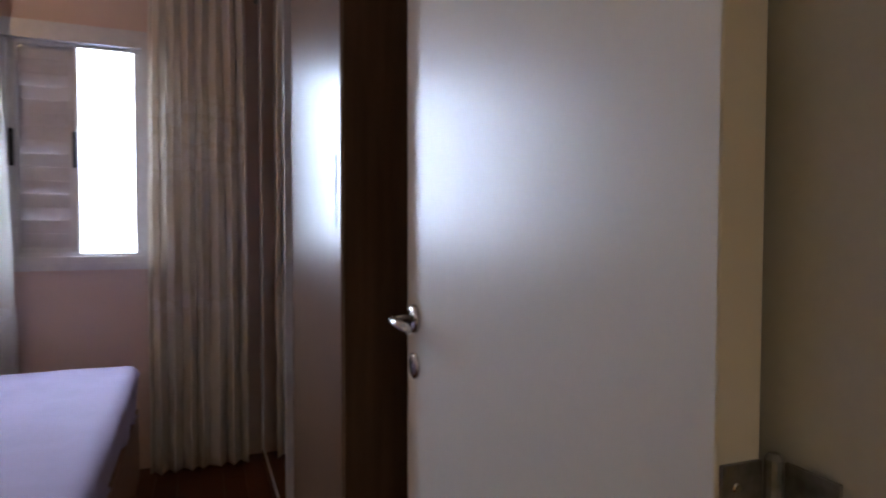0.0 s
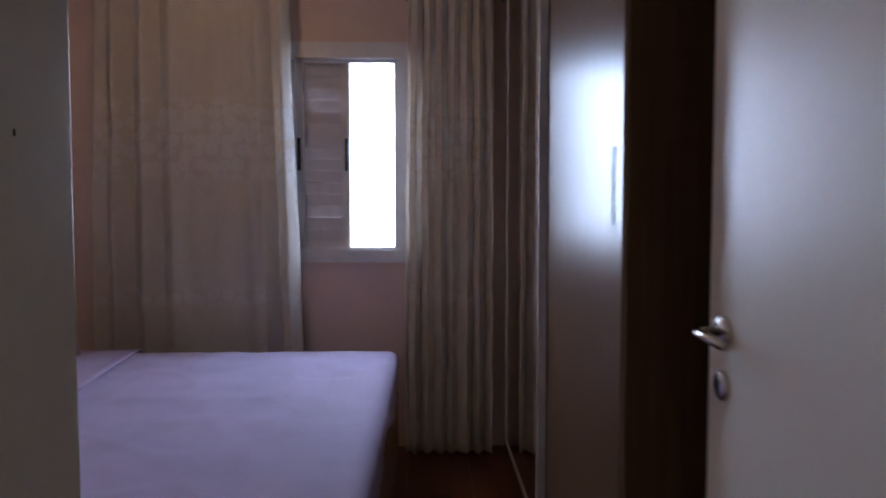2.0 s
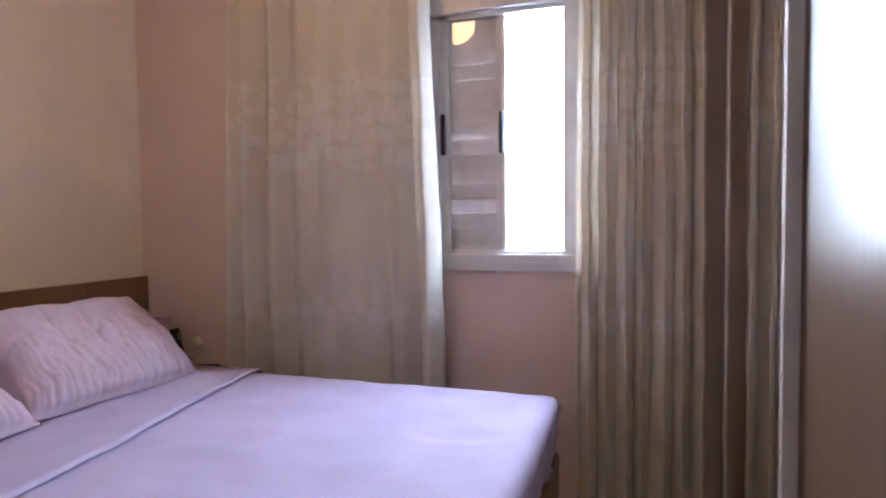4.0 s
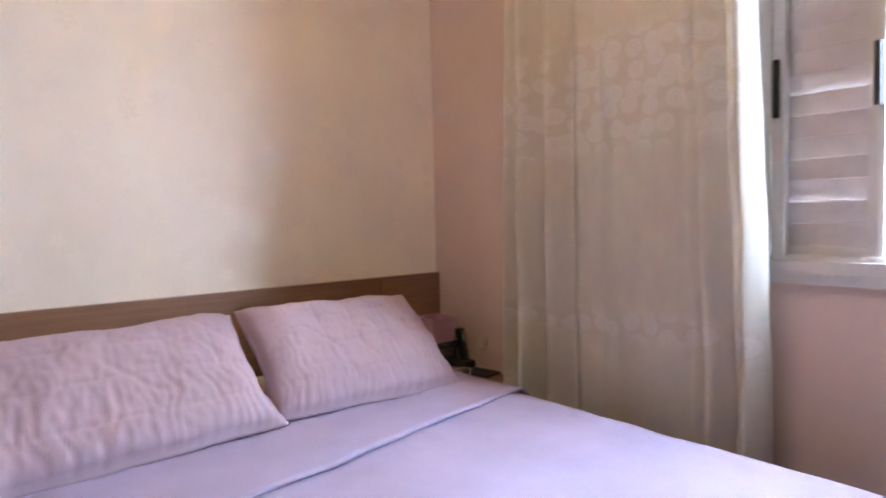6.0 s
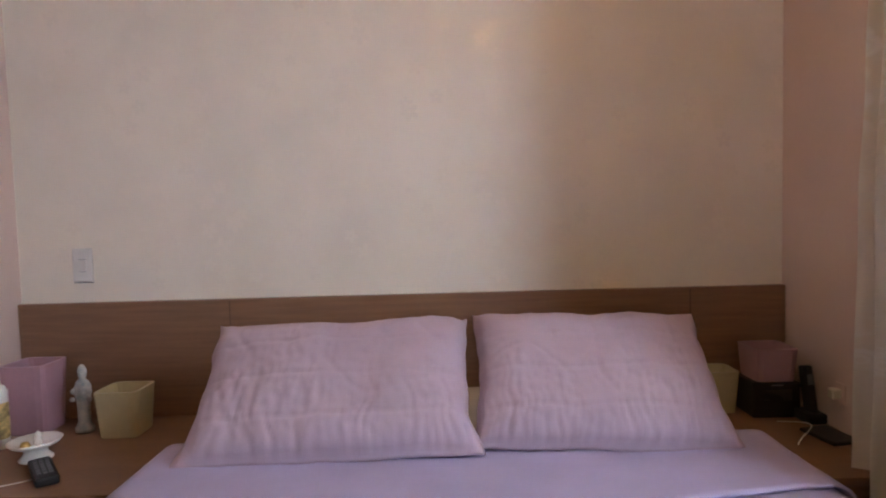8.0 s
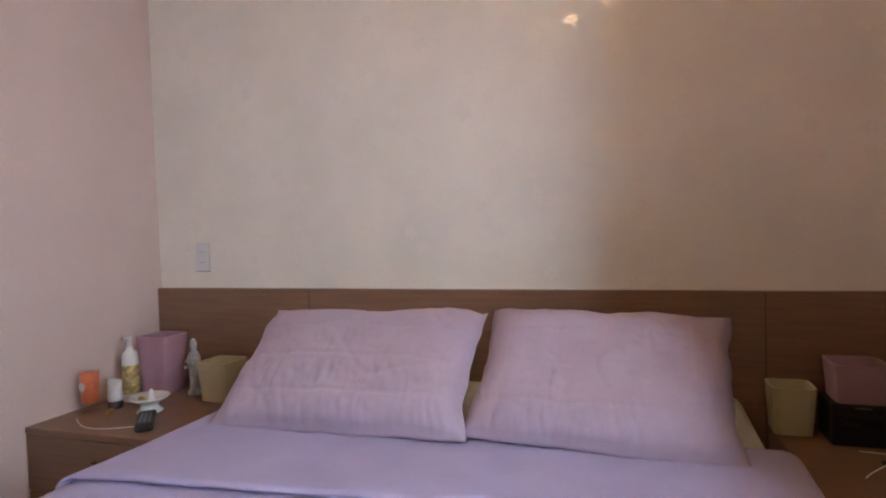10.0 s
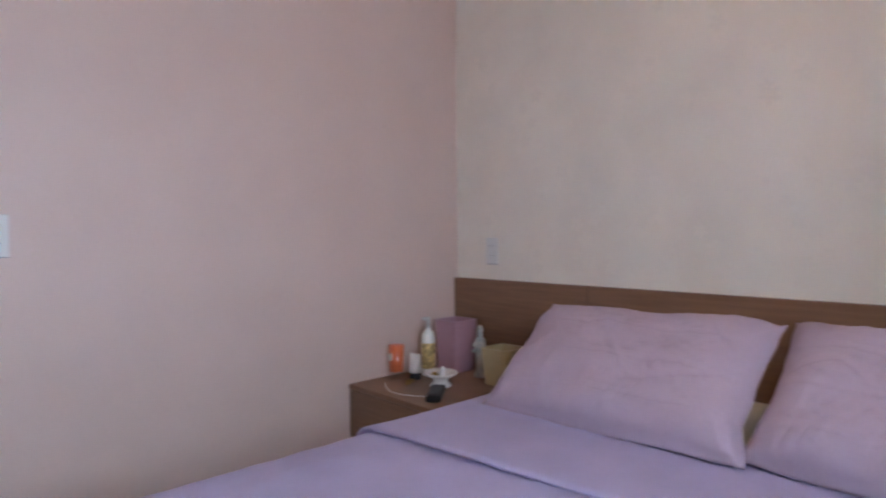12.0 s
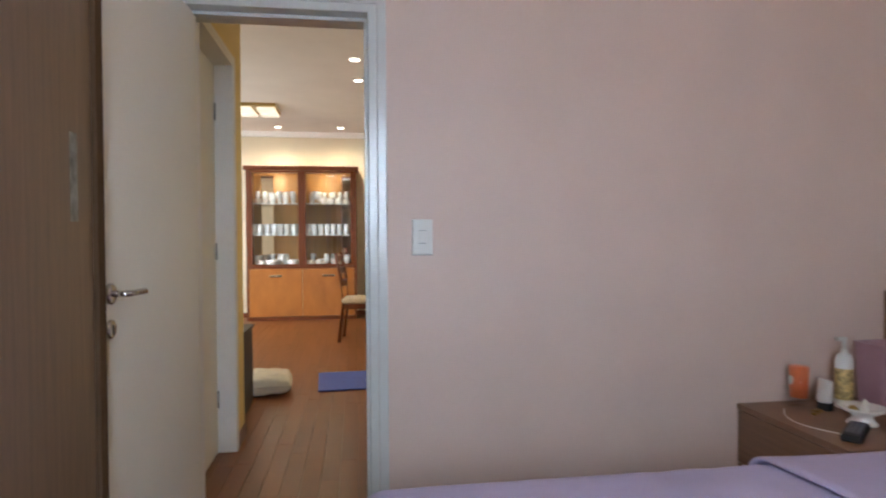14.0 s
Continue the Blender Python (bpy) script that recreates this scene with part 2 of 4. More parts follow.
MAT = dict(
    pink=material("pink_wall_paint", (0.69, 0.535, 0.465), rough=0.55, vary=0.03, scale=2.5, bump=0.10, bump_scale=180),
    cream_wall=material("cream_wall_paint", (0.72, 0.62, 0.44), rough=0.6, vary=0.03, scale=2.5, bump=0.10, bump_scale=180),
    yellow_wall=material("yellow_wall_paint", (0.78, 0.61, 0.24), rough=0.6, vary=0.04, scale=2.5, bump=0.10, bump_scale=180),
    ceiling=material("ceiling_paint", (0.84, 0.82, 0.78), rough=0.8, vary=0.03, scale=2, bump=0.08, bump_scale=150),
    wallpaper=wallpaper_material(),
    floor_red=material("reddish_floorboard", (0.105, 0.030, 0.010), rough=0.30, vary=0.08, scale=1.6, bump=0.0, bump_scale=12, stretch=(10, 1, 1), obj=True, spec=0.3),
    floor_hall=material("glossy_parquet", (0.20, 0.075, 0.025), rough=0.33, vary=0.10, scale=1.6, bump_scale=12, stretch=(10, 1, 1), obj=True, spec=0.18),
    # Lit copy of the cabinet wood: orange lamplight is put into its colour.
    wood_red_lit=material("lit_cabinet_wood", (0.36, 0.135, 0.030), rough=0.28, vary=0.10, scale=3, bump=0.02, bump_scale=20, stretch=(3, 3, 1)),
    joint=material("dark_joint", (0.05, 0.022, 0.014), rough=0.6),
    wood=material("brown_veneer", (0.245, 0.132, 0.075), rough=0.42, vary=0.09, scale=4, bump=0.06, bump_scale=40, stretch=(2, 1, 18)),
    wood_ward=material("olive_brown_veneer", (0.10, 0.060, 0.034), rough=0.75, vary=0.10, scale=2.5, bump=0.03, bump_scale=30, stretch=(16, 16, 1), spec=0.0),
    wood_dark=material("dark_brown_veneer", (0.075, 0.038, 0.022), rough=0.4, vary=0.18, scale=4, bump=0.05, bump_scale=40, stretch=(22, 22, 1.2)),
    wood_front=material("lacquered_brown_front", (0.17, 0.100, 0.055), rough=0.30, vary=0.12, scale=4, bump=0.02, bump_scale=40, stretch=(22, 22, 1.2)),
    wood_red=material("reddish_cabinet_wood", (0.13, 0.034, 0.010), rough=0.30, vary=0.2, scale=4, bump=0.04, bump_scale=40, stretch=(14, 14, 1.5)),
    door_paint=material("ivory_door_enamel", (0.77, 0.74, 0.64), rough=0.40, vary=0.02, scale=3, bump=0.015, bump_scale=80, spec=0.6),
    jamb_paint=material("pale_jamb_enamel", (0.64, 0.64, 0.62), rough=0.25, vary=0.04, scale=5, bump=0.05, bump_scale=90),
    white_paint=material("white_enamel", (0.78, 0.76, 0.72), rough=0.4, vary=0.03, scale=5),
    aluminium=material("matt_aluminium", (0.66, 0.65, 0.65), rough=0.35, metal=0.0, vary=0.04, scale=20),
    louvre=material("grey_louvre_enamel", (0.62, 0.59, 0.60), rough=0.4, vary=0.05, scale=20),
    black=material("black_plastic", (0.010, 0.010, 0.012), rough=0.5, vary=0.1),
    rubber=material("grey_keys", (0.16, 0.16, 0.17), rough=0.6),
    chrome=material("brushed_chrome", (0.62, 0.60, 0.57), rough=0.22, metal=1.0, vary=0.05, scale=40),
    steel=material("dull_hinge_steel", (0.30, 0.30, 0.28), rough=0.5, metal=0.8, vary=0.25, scale=30, bump=0.1),
    curtain=curtain_material(),
    sheet=material("lilac_sheet", (0.44, 0.385, 0.56), rough=0.85, vary=0.05, scale=5, bump=0.10, bump_scale=260),
    pillow=material("mauve_pillowcase", (0.45, 0.345, 0.41), rough=0.88, vary=0.04, scale=6, bump=0.16, bump_scale=150),
    cream=material("cream_cotton", (0.70, 0.64, 0.50), rough=0.9, vary=0.05, scale=8, bump=0.1, bump_scale=200),
    mauve_glass=material("frosted_mauve_glass", (0.46, 0.27, 0.32), rough=0.35, vary=0.05),
    yellow_glass=material("frosted_cream_glass", (0.56, 0.48, 0.28), rough=0.35, vary=0.05),
    white_plastic=material("white_plastic", (0.74, 0.72, 0.68), rough=0.35, vary=0.02),
    china=material("white_china", (0.78, 0.76, 0.72), rough=0.18, vary=0.02),
    gold=material("aged_gold", (0.45, 0.30, 0.10), rough=0.35, metal=0.8, vary=0.2, scale=60),
    orange=material("orange_candle_wax", (0.75, 0.16, 0.04), rough=0.4, vary=0.08, scale=30),
    figure=material("painted_plaster", (0.50, 0.46, 0.42), rough=0.5, vary=0.25, scale=40, second=(0.25, 0.31, 0.34)),
    glass=thin_glass_material("clear_glass"),
    pane_glass=thin_glass_material("window_glass", 0.07),
    mirror=material("mirror_silver", (0.86, 0.86, 0.86), rough=0.01, metal=1.0, vary=0.0),
    blue=material("blue_foam_mat", (0.03, 0.06, 0.30), rough=0.7, vary=0.1, scale=30, bump=0.1),
    crystal=material("pale_glassware", (0.74, 0.79, 0.79), rough=0.08, vary=0.15, scale=30, spec=0.8),
    amber_back=material("amber_cabinet_back", (0.42, 0.22, 0.06), rough=0.35, vary=0.15, scale=3, stretch=(8, 8, 1)),
    seat=material("cream_seat_cloth", (0.52, 0.42, 0.28), rough=0.85, vary=0.1, scale=40, bump=0.1),
    lamp_on=glow_material("lit_lamp", (1.0, 0.88, 0.68), 9.0),
    plate_on=glow_material("lit_lamp_plate", (1.0, 0.84, 0.58), 0.8),
    bowl_on=glow_material("lit_frosted_bowl", (1.0, 0.62, 0.16), 4.0),
    paper=material("printed_label", (0.62, 0.45, 0.18), rough=0.5, vary=0.3, scale=60),
    asphalt=material("distant_ground", (0.12, 0.12, 0.10), rough=0.9, vary=0.2, scale=0.2),
)

# ---- mesh helpers ----


def add_box(bm, x0, x1, y0, y1, z0, z1, bevel=0.0, segments=2):
    r = bmesh.ops.create_cube(bm, size=1.0)
    vs = r["verts"]
    for v in vs:
        v.co = ((x0 + x1) / 2 + v.co.x * (x1 - x0), (y0 + y1) / 2 + v.co.y * (y1 - y0), (z0 + z1) / 2 + v.co.z * (z1 - z0))
    if bevel:
        es = list({e for v in vs for e in v.link_edges})
        bmesh.ops.bevel(bm, geom=es, offset=bevel, segments=segments, profile=0.5, affect="EDGES")
    return bm


def box(x0, x1, y0, y1, z0, z1, bevel=0.0, segments=2):
    return add_box(bmesh.new(), x0, x1, y0, y1, z0, z1, bevel, segments)


def boxes(*rows):
    bm = bmesh.new()
    for r in rows:
        add_box(bm, *r)
    return bm


def lathe(profile, x=0, y=0, z=0, n=24, square=0.0):
    """A turned shape from (radius, height) pairs; square > 0 draws the round towards a square."""
    bm = bmesh.new()
    rings = []
    for r, h in profile:
        ring = []
        for i in range(n):
            a = 2 * math.pi * i / n
            c, s = math.cos(a), math.sin(a)
            if square:
                k = (abs(c) ** square + abs(s) ** square) ** (-1 / square)
                c, s = c * k, s * k
            ring.append(bm.verts.new((x + max(r, 1e-4) * c, y + max(r, 1e-4) * s, z + h)))
        rings.append(ring)
    for a, b in zip(rings, rings[1:]):
        for i in range(n):
            bm.faces.new((a[i], a[(i + 1) % n], b[(i + 1) % n], b[i]))
    bm.faces.new(list(reversed(rings[0])))
    bm.faces.new(rings[-1])
    bmesh.ops.recalc_face_normals(bm, faces=bm.faces)
    return bm


def tube(points, radius, n=8):
    """A round bar along a line of points."""
    bm = bmesh.new()
    rings = []
    pts = [Vector(p) for p in points]
    for i, p in enumerate(pts):
        d = (pts[min(i + 1, len(pts) - 1)] - pts[max(i - 1, 0)]).normalized()
        u = d.cross(Vector((0, 0, 1)))
        u = u.normalized() if u.length > 1e-3 else Vector((1, 0, 0))
        w = d.cross(u).normalized()
        rings.append([bm.verts.new(p + radius * (math.cos(2 * math.pi * k / n) * u + math.sin(2 * math.pi * k / n) * w)) for k in range(n)])
    for a, b in zip(rings, rings[1:]):
        for k in range(n):
            bm.faces.new((a[k], a[(k + 1) % n], b[(k + 1) % n], b[k]))
    bm.faces.new(list(reversed(rings[0])))
    bm.faces.new(rings[-1])
    bmesh.ops.recalc_face_normals(bm, faces=bm.faces)
    return bm


def moved(bm, m):
    bmesh.ops.transform(bm, matrix=m, verts=bm.verts)
    return bm


def mesh_of(name, bm, mat, smooth=False):
    me = bpy.data.meshes.new(name)
    bm.to_mesh(me)
    bm.free()
    me.materials.append(mat)
    if smooth:
        for p in me.polygons:
            p.use_smooth = True
    return me


def part(name, bm, mat, parent=None, label="", smooth=False):
    ob = new(name, mesh_of(name, bm, mat, smooth))
    ob.parent = parent
    if label:
        tagged(ob, label)
    return ob


def thing(name, label, category, group="", at=(0, 0, 0), turn=0):
    e = new(name)
    e.empty_display_size = 0.05
    e.matrix_world = pose(*at, 0, 0, turn)
    return tagged(e, label, category, group)


def structure(name, bm, mat, label=""):
    return tagged(part(name, bm, mat), label, kind="structure")


# ---- structure ----
T = 0.16
DX0, DX1, DZ = 2.127, 2.79, 1.965       # bedroom doorway
WX0, WX1, WZ0, WZ1 = 1.03, 2.19, 1.022, 2.106   # window opening
structure("wall_headboard", box(-T, 0, -T, L + T, 0, CEIL), MAT["wallpaper"], "beige wallpaper with pearly flower print")
# Outer layer's opening is widened, out of view, to admit more slanting daylight.
structure("wall_window", boxes((0, WX0, L, L + 0.055, 0, CEIL), (WX1, XR, L, L + 0.055, 0, CEIL), (WX0, WX1, L, L + 0.055, 0, WZ0), (WX0, WX1, L, L + 0.055, WZ1, CEIL), (0, WX0 - 0.06, L + 0.055, L + T, 0, CEIL), (WX1 + 0.34, XR, L + 0.055, L + T, 0, CEIL), (WX0 - 0.06, WX1 + 0.34, L + 0.055, L + T, 0, WZ0 - 0.05), (WX0 - 0.06, WX1 + 0.34, L + 0.055, L + T, WZ1 + 0.05, CEIL)), MAT["pink"], "salmon pink painted wall with a window")
structure("wall_door", boxes((0, DX0 - 0.03, -T, 0, 0, CEIL), (DX1 + 0.03, XR, -T, 0, 0, CEIL), (DX0 - 0.03, DX1 + 0.03, -T, 0, DZ + 0.03, CEIL)), MAT["pink"], "pale pink painted wall with a doorway")
structure("wall_wardrobe", box(XR, XR + T, -T, L + T, 0, CEIL), MAT["pink"], "pink painted wall behind the wardrobe")
structure("ceiling", box(-T, XR + T, -T, L + T, CEIL, CEIL + 0.12), MAT["ceiling"], "plain white painted ceiling")
floor = structure("floor", box(-T, XR + T, -T - 0.002, L + T, -0.14, -0.012), MAT["joint"], "reddish brown wooden floorboards")
LX0, LX1, LY0, LY1, LC = 0.2, 5.6, -7.05, -1.50, 2.75
HX0, HX1 = 1.86, 2.835
structure("wall_hall_west", box(HX0 - 0.12, HX0, LY1, -T, 0, LC), MAT["yellow_wall"], "yellow painted hall wall")
structure("wall_hall_east", boxes((HX1, HX1 + 0.14, LY1, -1.23, 0, LC), (HX1, HX1 + 0.14, -0.48, -T, 0, LC), (HX1, HX1 + 0.14, -1.23, -0.48, 2.12, LC)), MAT["yellow_wall"], "yellow painted hall wall")
structure("wall_living_south", box(LX0, LX1, LY0 - 0.15, LY0, 0, LC), MAT["cream_wall"], "cream painted living room wall")
structure("wall_living_west", box(LX0 - 0.15, LX0, LY0 - 0.15, LY1 + 0.12, 0, LC), MAT["cream_wall"], "cream painted living room wall")
# Unseen wall; its opening is assumed, cut for the added living room lamp.
structure("wall_living_east", boxes((LX1, LX1 + 0.15, LY0 - 0.15, -5.5, 0, LC), (LX1, LX1 + 0.15, -3.1, LY1 + 0.12, 0, LC), (LX1, LX1 + 0.15, -5.5, -3.1, 0, 0.6), (LX1, LX1 + 0.15, -5.5, -3.1, 2.4, LC)), MAT["cream_wall"], "unseen cream painted wall with an opening added for the fill lamp")
structure("wall_living_north", boxes((LX0, HX0 - 0.12, LY1, LY1 + 0.12, 0, LC), (HX1 + 0.14, LX1, LY1, LY1 + 0.12, 0, LC)), MAT["cream_wall"], "cream painted living room wall")
structure("ceiling_living", box(LX0 - 0.15, LX1 + 0.15, LY0 - 0.15, LY1 + 0.12, LC, LC + 0.1), MAT["ceiling"], "plain white painted ceiling")
structure("ceiling_hall", box(HX0 - 0.12, HX1 + 0.14, LY1 + 0.12, -T, LC, LC + 0.1), MAT["ceiling"], "plain white painted ceiling")
floor_living = structure("floor_living", box(LX0 - 0.15, LX1 + 0.15, LY0 - 0.15, -T - 0.004, -0.14, -0.012), MAT["joint"], "glossy reddish brown wooden floorboards")
structure("trim_cornice", boxes((LX0, LX1, LY0, LY0 + 0.06, LC - 0.07, LC), (LX0, LX1, LY0 + 0.06, LY0 + 0.09, LC - 0.03, LC)), MAT["ceiling"], "white plaster cornice under the ceiling")
structure("ground", box(-60, 60, L + 1.5, 200, -12.2, -12), MAT["asphalt"], "distant ground far below the window")
backdrop = structure("backdrop_sky", box(-160, 190, L + 40, L + 40.1, -12, 60), glow_material("overcast_sky", (0.95, 0.98, 1.0), 14.0), "bright white overcast sky beyond the window")
structure("baseboard", boxes((LX0, LX1, LY0, LY0 + 0.015, 0, 0.07), (HX1 - 0.012, HX1, LY1, -1.26, 0, 0.07)), MAT["wood_red"], "low wooden skirting board")


def door_frame():
    f = tagged(new("door_frame"), "pale enamelled wooden door frame round the doorway", "door frame", kind="structure")
    y0, y1 = -T - 0.012, 0.012
    part("strike_jamb", box(DX0 - 0.03, DX0, y0, y1, 0, DZ + 0.03, 0.003), MAT["jamb_paint"], f)
    part("hinge_jamb", box(DX1, DX1 + 0.03, y0, y1, 0, DZ + 0.03, 0.003), MAT["jamb_paint"], f)
    part("head_jamb", box(DX0, DX1, y0, y1, DZ, DZ + 0.03, 0.003), MAT["jamb_paint"], f)
    part("stop", boxes((DX0, DX0 + 0.012, -0.10, -0.05, 0, DZ), (DX0, DX1, -0.10, -0.05, DZ - 0.012, DZ)), MAT["jamb_paint"], f)
    for y, d in ((0.0, 1), (-T, -1)):
        ya, yb = sorted((y + 0.001 * d, y + 0.014 * d))
        part("casing", box(DX0 - 0.065, DX0 - 0.031, ya, yb, 0, DZ + 0.065, 0.004), MAT["jamb_paint"], f)
        part("casing", box(DX1 + 0.031, DX1 + 0.065, ya, yb, 0, DZ + 0.065, 0.004), MAT["jamb_paint"], f)
        part("casing", box(DX0 - 0.031, DX1 + 0.031, ya, yb, DZ + 0.031, DZ + 0.065, 0.004), MAT["jamb_paint"], f)
    part("latch_hole", box(DX0 + 0.0002, DX0 + 0.0010, -0.034, -0.032, 1.237, 1.240), MAT["black"], f, "small dark screw hole")


door_frame()


def lever_set(parent, y, face, side):
    """Rosette, lever and key rose on a door face; side is the sign of the outward x."""
    z = 1.03
    r = part("rosette", moved(lathe([(0.026, 0), (0.026, 0.006), (0.02, 0.010)], n=24), pose(face, y, z, 0, 90 * side, 0)), MAT["chrome"], parent, "chrome lever handle", True)
    part("lever", tube([(face + side * 0.008, y, z), (face + side * 0.038, y, z), (face + side * 0.045, y - 0.010, z), (face + side * 0.045, y - 0.100, z - 0.002)], 0.0080, 12), MAT["chrome"], r, smooth=True)
    k = part("key_rose", moved(lathe([(0.024, 0), (0.024, 0.005), (0.018, 0.008)], n=24), pose(face, y, z - 0.085, 0, 90 * side, 0)), MAT["chrome"], parent, "chrome key rose", True)
    part("keyhole", boxes((face + side * 0.0085 - 0.0008, face + side * 0.0085 + 0.0008, y - 0.003, y + 0.003, z - 0.098, z - 0.075)), MAT["black"], k)


def bedroom_door():
    d = tagged(new("door_1"), "ivory enamelled flush door, standing open", "door", kind="structure")
    d.matrix_world = pose(2.772, -0.085, 0, 0, 0, -2.7)
    part("door_leaf", box(-0.040, 0, 0, 0.765, 0.008, DZ - 0.006, 0.002), MAT["door_paint"], d)
    lever_set(d, 0.71, -0.040, -1)
    lever_set(d, 0.71, 0.0, 1)
    for z in (0.22, 0.935, 1.70):
        h = part("hinge", boxes((-0.037, -0.002, -0.0035, -0.0005, z, z + 0.095)), MAT["steel"], d, "dull steel butt hinge")
        part("hinge_knuckle", lathe([(0.0065, 0), (0.0065, 0.03), (0.006, 0.031), (0.0065, 0.032), (0.0065, 0.063), (0.006, 0.064), (0.0065, 0.065), (0.0065, 0.097), (0.004, 0.101)], 0.004, -0.008, z, 12), MAT["steel"], h)
        part("jamb_plate", box(0.0095, 0.0125, -0.052, -0.012, z, z + 0.095), MAT["steel"], h)
        for dz in (0.018, 0.048, 0.078):
            part("screw", moved(lathe([(0.004, 0), (0.003, 0.001)], n=10), pose(-0.018 + 0.006 * (1 if dz == 0.048 else -1), -0.0035, z + dz, 90, 0, 0)), MAT["chrome"], h)
    part("door_stop", lathe([(0.012, 0), (0.012, 0.03), (0.016, 0.034), (0.016, 0.05), (0.01, 0.055)], -0.07, 0.55, 0.0, 14), MAT["steel"], d, "small grey floor stop", True)


bedroom_door()


def hall_door():
    d = tagged(new("door_2"), "pale door with casing set in the yellow hall wall", "door", kind="structure")
    part("jamb", box(HX1 - 0.014, HX1 + 0.139, -1.229, -1.205, 0, 2.12, 0.003), MAT["white_paint"], d)
    part("jamb", box(HX1 - 0.014, HX1 + 0.139, -0.505, -0.481, 0, 2.12, 0.003), MAT["white_paint"], d)
    part("jamb", box(HX1 - 0.014, HX1 + 0.139, -1.205, -0.505, 2.096, 2.119, 0.003), MAT["white_paint"], d)
    part("casing", box(HX1 - 0.014, HX1 - 0.001, -1.262, -1.230, 0, 2.15, 0.003), MAT["white_paint"], d)
    part("casing", box(HX1 - 0.014, HX1 - 0.001, -1.230, -0.480, 2.121, 2.15, 0.003), MAT["white_paint"], d)
    part("casing", box(HX1 - 0.014, HX1 - 0.001, -0.480, -0.448, 0, 2.15, 0.003), MAT["white_paint"], d)
    part("door_leaf", box(HX1 + 0.085, HX1 + 0.120, -1.202, -0.508, 0.006, 2.093, 0.002), MAT["door_paint"], d)
    for z in (0.25, 1.05, 1.80):
        part("hinge", box(HX1 + 0.078, HX1 + 0.0845, -1.2045, -1.185, z, z + 0.09), MAT["steel"], d, "dull steel hinge")


hall_door()


def window():
    w = tagged(new("window_1"), "aluminium sliding window with louvred leaf, partly open", "window", kind="structure")
    y0, y1 = L - 0.022, L + 0.054
    f = part("window_frame", boxes((WX0 - 0.03, WX0 + 0.03, y0, y1, WZ0 - 0.03, WZ1 + 0.03), (WX1 - 0.03, WX1 + 0.0, y0, y1, WZ0 - 0.03, WZ1 + 0.03), (WX0 + 0.03, WX1 - 0.03, y0, y1, WZ1 - 0.052, WZ1 + 0.03), (WX0 + 0.03, WX1 - 0.03, y0, y1, WZ0 - 0.03, WZ0 + 0.035)), MAT["aluminium"], w)
    part("track", boxes((WX0 + 0.03, WX1 - 0.03, L + 0.01, L + 0.018, WZ0 + 0.035, WZ0 + 0.050), (WX0 + 0.03, WX1 - 0.03, L + 0.042, L + 0.050, WZ0 + 0.035, WZ0 + 0.050), (WX0 + 0.03, WX1 - 0.03, y0 - 0.006, y0 - 0.001, WZ0 - 0.004, WZ0 + 0.004), (WX0 + 0.03, WX1 - 0.03, L + 0.01, L + 0.018, WZ1 - 0.07, WZ1 - 0.052)), MAT["aluminium"], f)
    rnd = random.Random(2)
    for x0, x1, yy in ((1.585, 1.878, L + 0.042), (1.06, 1.584, L + 0.045)):
        leaf = part("louvre_leaf", boxes((x0, x0 + 0.035, yy, yy + 0.025, WZ0 + 0.05, WZ1 - 0.05), (x1 - 0.038, x1, yy, yy + 0.025, WZ0 + 0.05, WZ1 - 0.05), (x0 + 0.035, x1 - 0.038, yy, yy + 0.025, WZ0 + 0.05, WZ0 + 0.075), (x0 + 0.035, x1 - 0.038, yy, yy + 0.025, WZ1 - 0.075, WZ1 - 0.05)), MAT["aluminium"], w, "pale louvred shutter leaf")
        n = 15
        for i in range(n):
            z = WZ0 + 0.075 + (i + 0.5) * (WZ1 - WZ0 - 0.15) / n
            part("slat", moved(box(x0 + 0.03, x1 - 0.034, -0.0035, 0.0035, -0.0385, 0.0385, 0.002, 1), pose(0, yy + 0.013, z, 9.5 + rnd.uniform(-0.8, 0.8), 0, rnd.uniform(-0.15, 0.15))), MAT["louvre"], leaf)
    g = part("pane", box(1.64, 1.868, L + 0.030, L + 0.034, WZ0 + 0.055, WZ1 - 0.055), MAT["pane_glass"], w, "clear glass in front of the louvres")
    g.visible_shadow = False
    part("stile", boxes((1.575, 1.606, L + 0.003, L + 0.041, WZ0 + 0.05, WZ1 - 0.05), (1.6062, 1.640, L + 0.010, L + 0.041, WZ0 + 0.05, WZ1 - 0.05)), MAT["aluminium"], w)
    part("stile", boxes((1.868, 1.885, L + 0.022, L + 0.041, WZ0 + 0.05, WZ1 - 0.05)), MAT["aluminium"], w)
    part("stile", boxes((WX1 - 0.070, WX1 - 0.052, L + 0.02, L + 0.05, WZ0 + 0.05, WZ1 - 0.05), (WX1 - 0.051, WX1 - 0.031, L + 0.006, L + 0.05, WZ0 + 0.05, WZ1 - 0.05)), MAT["aluminium"], w)
    for x, yy in ((1.620, L + 0.002), (1.868, L + 0.016)):
        part("catch", box(x - 0.009, x + 0.009, yy - 0.008, yy + 0.007, 1.475, 1.645, 0.004), MAT["black"], w, "black plastic pull catch")


window()

# ---- curtains ----


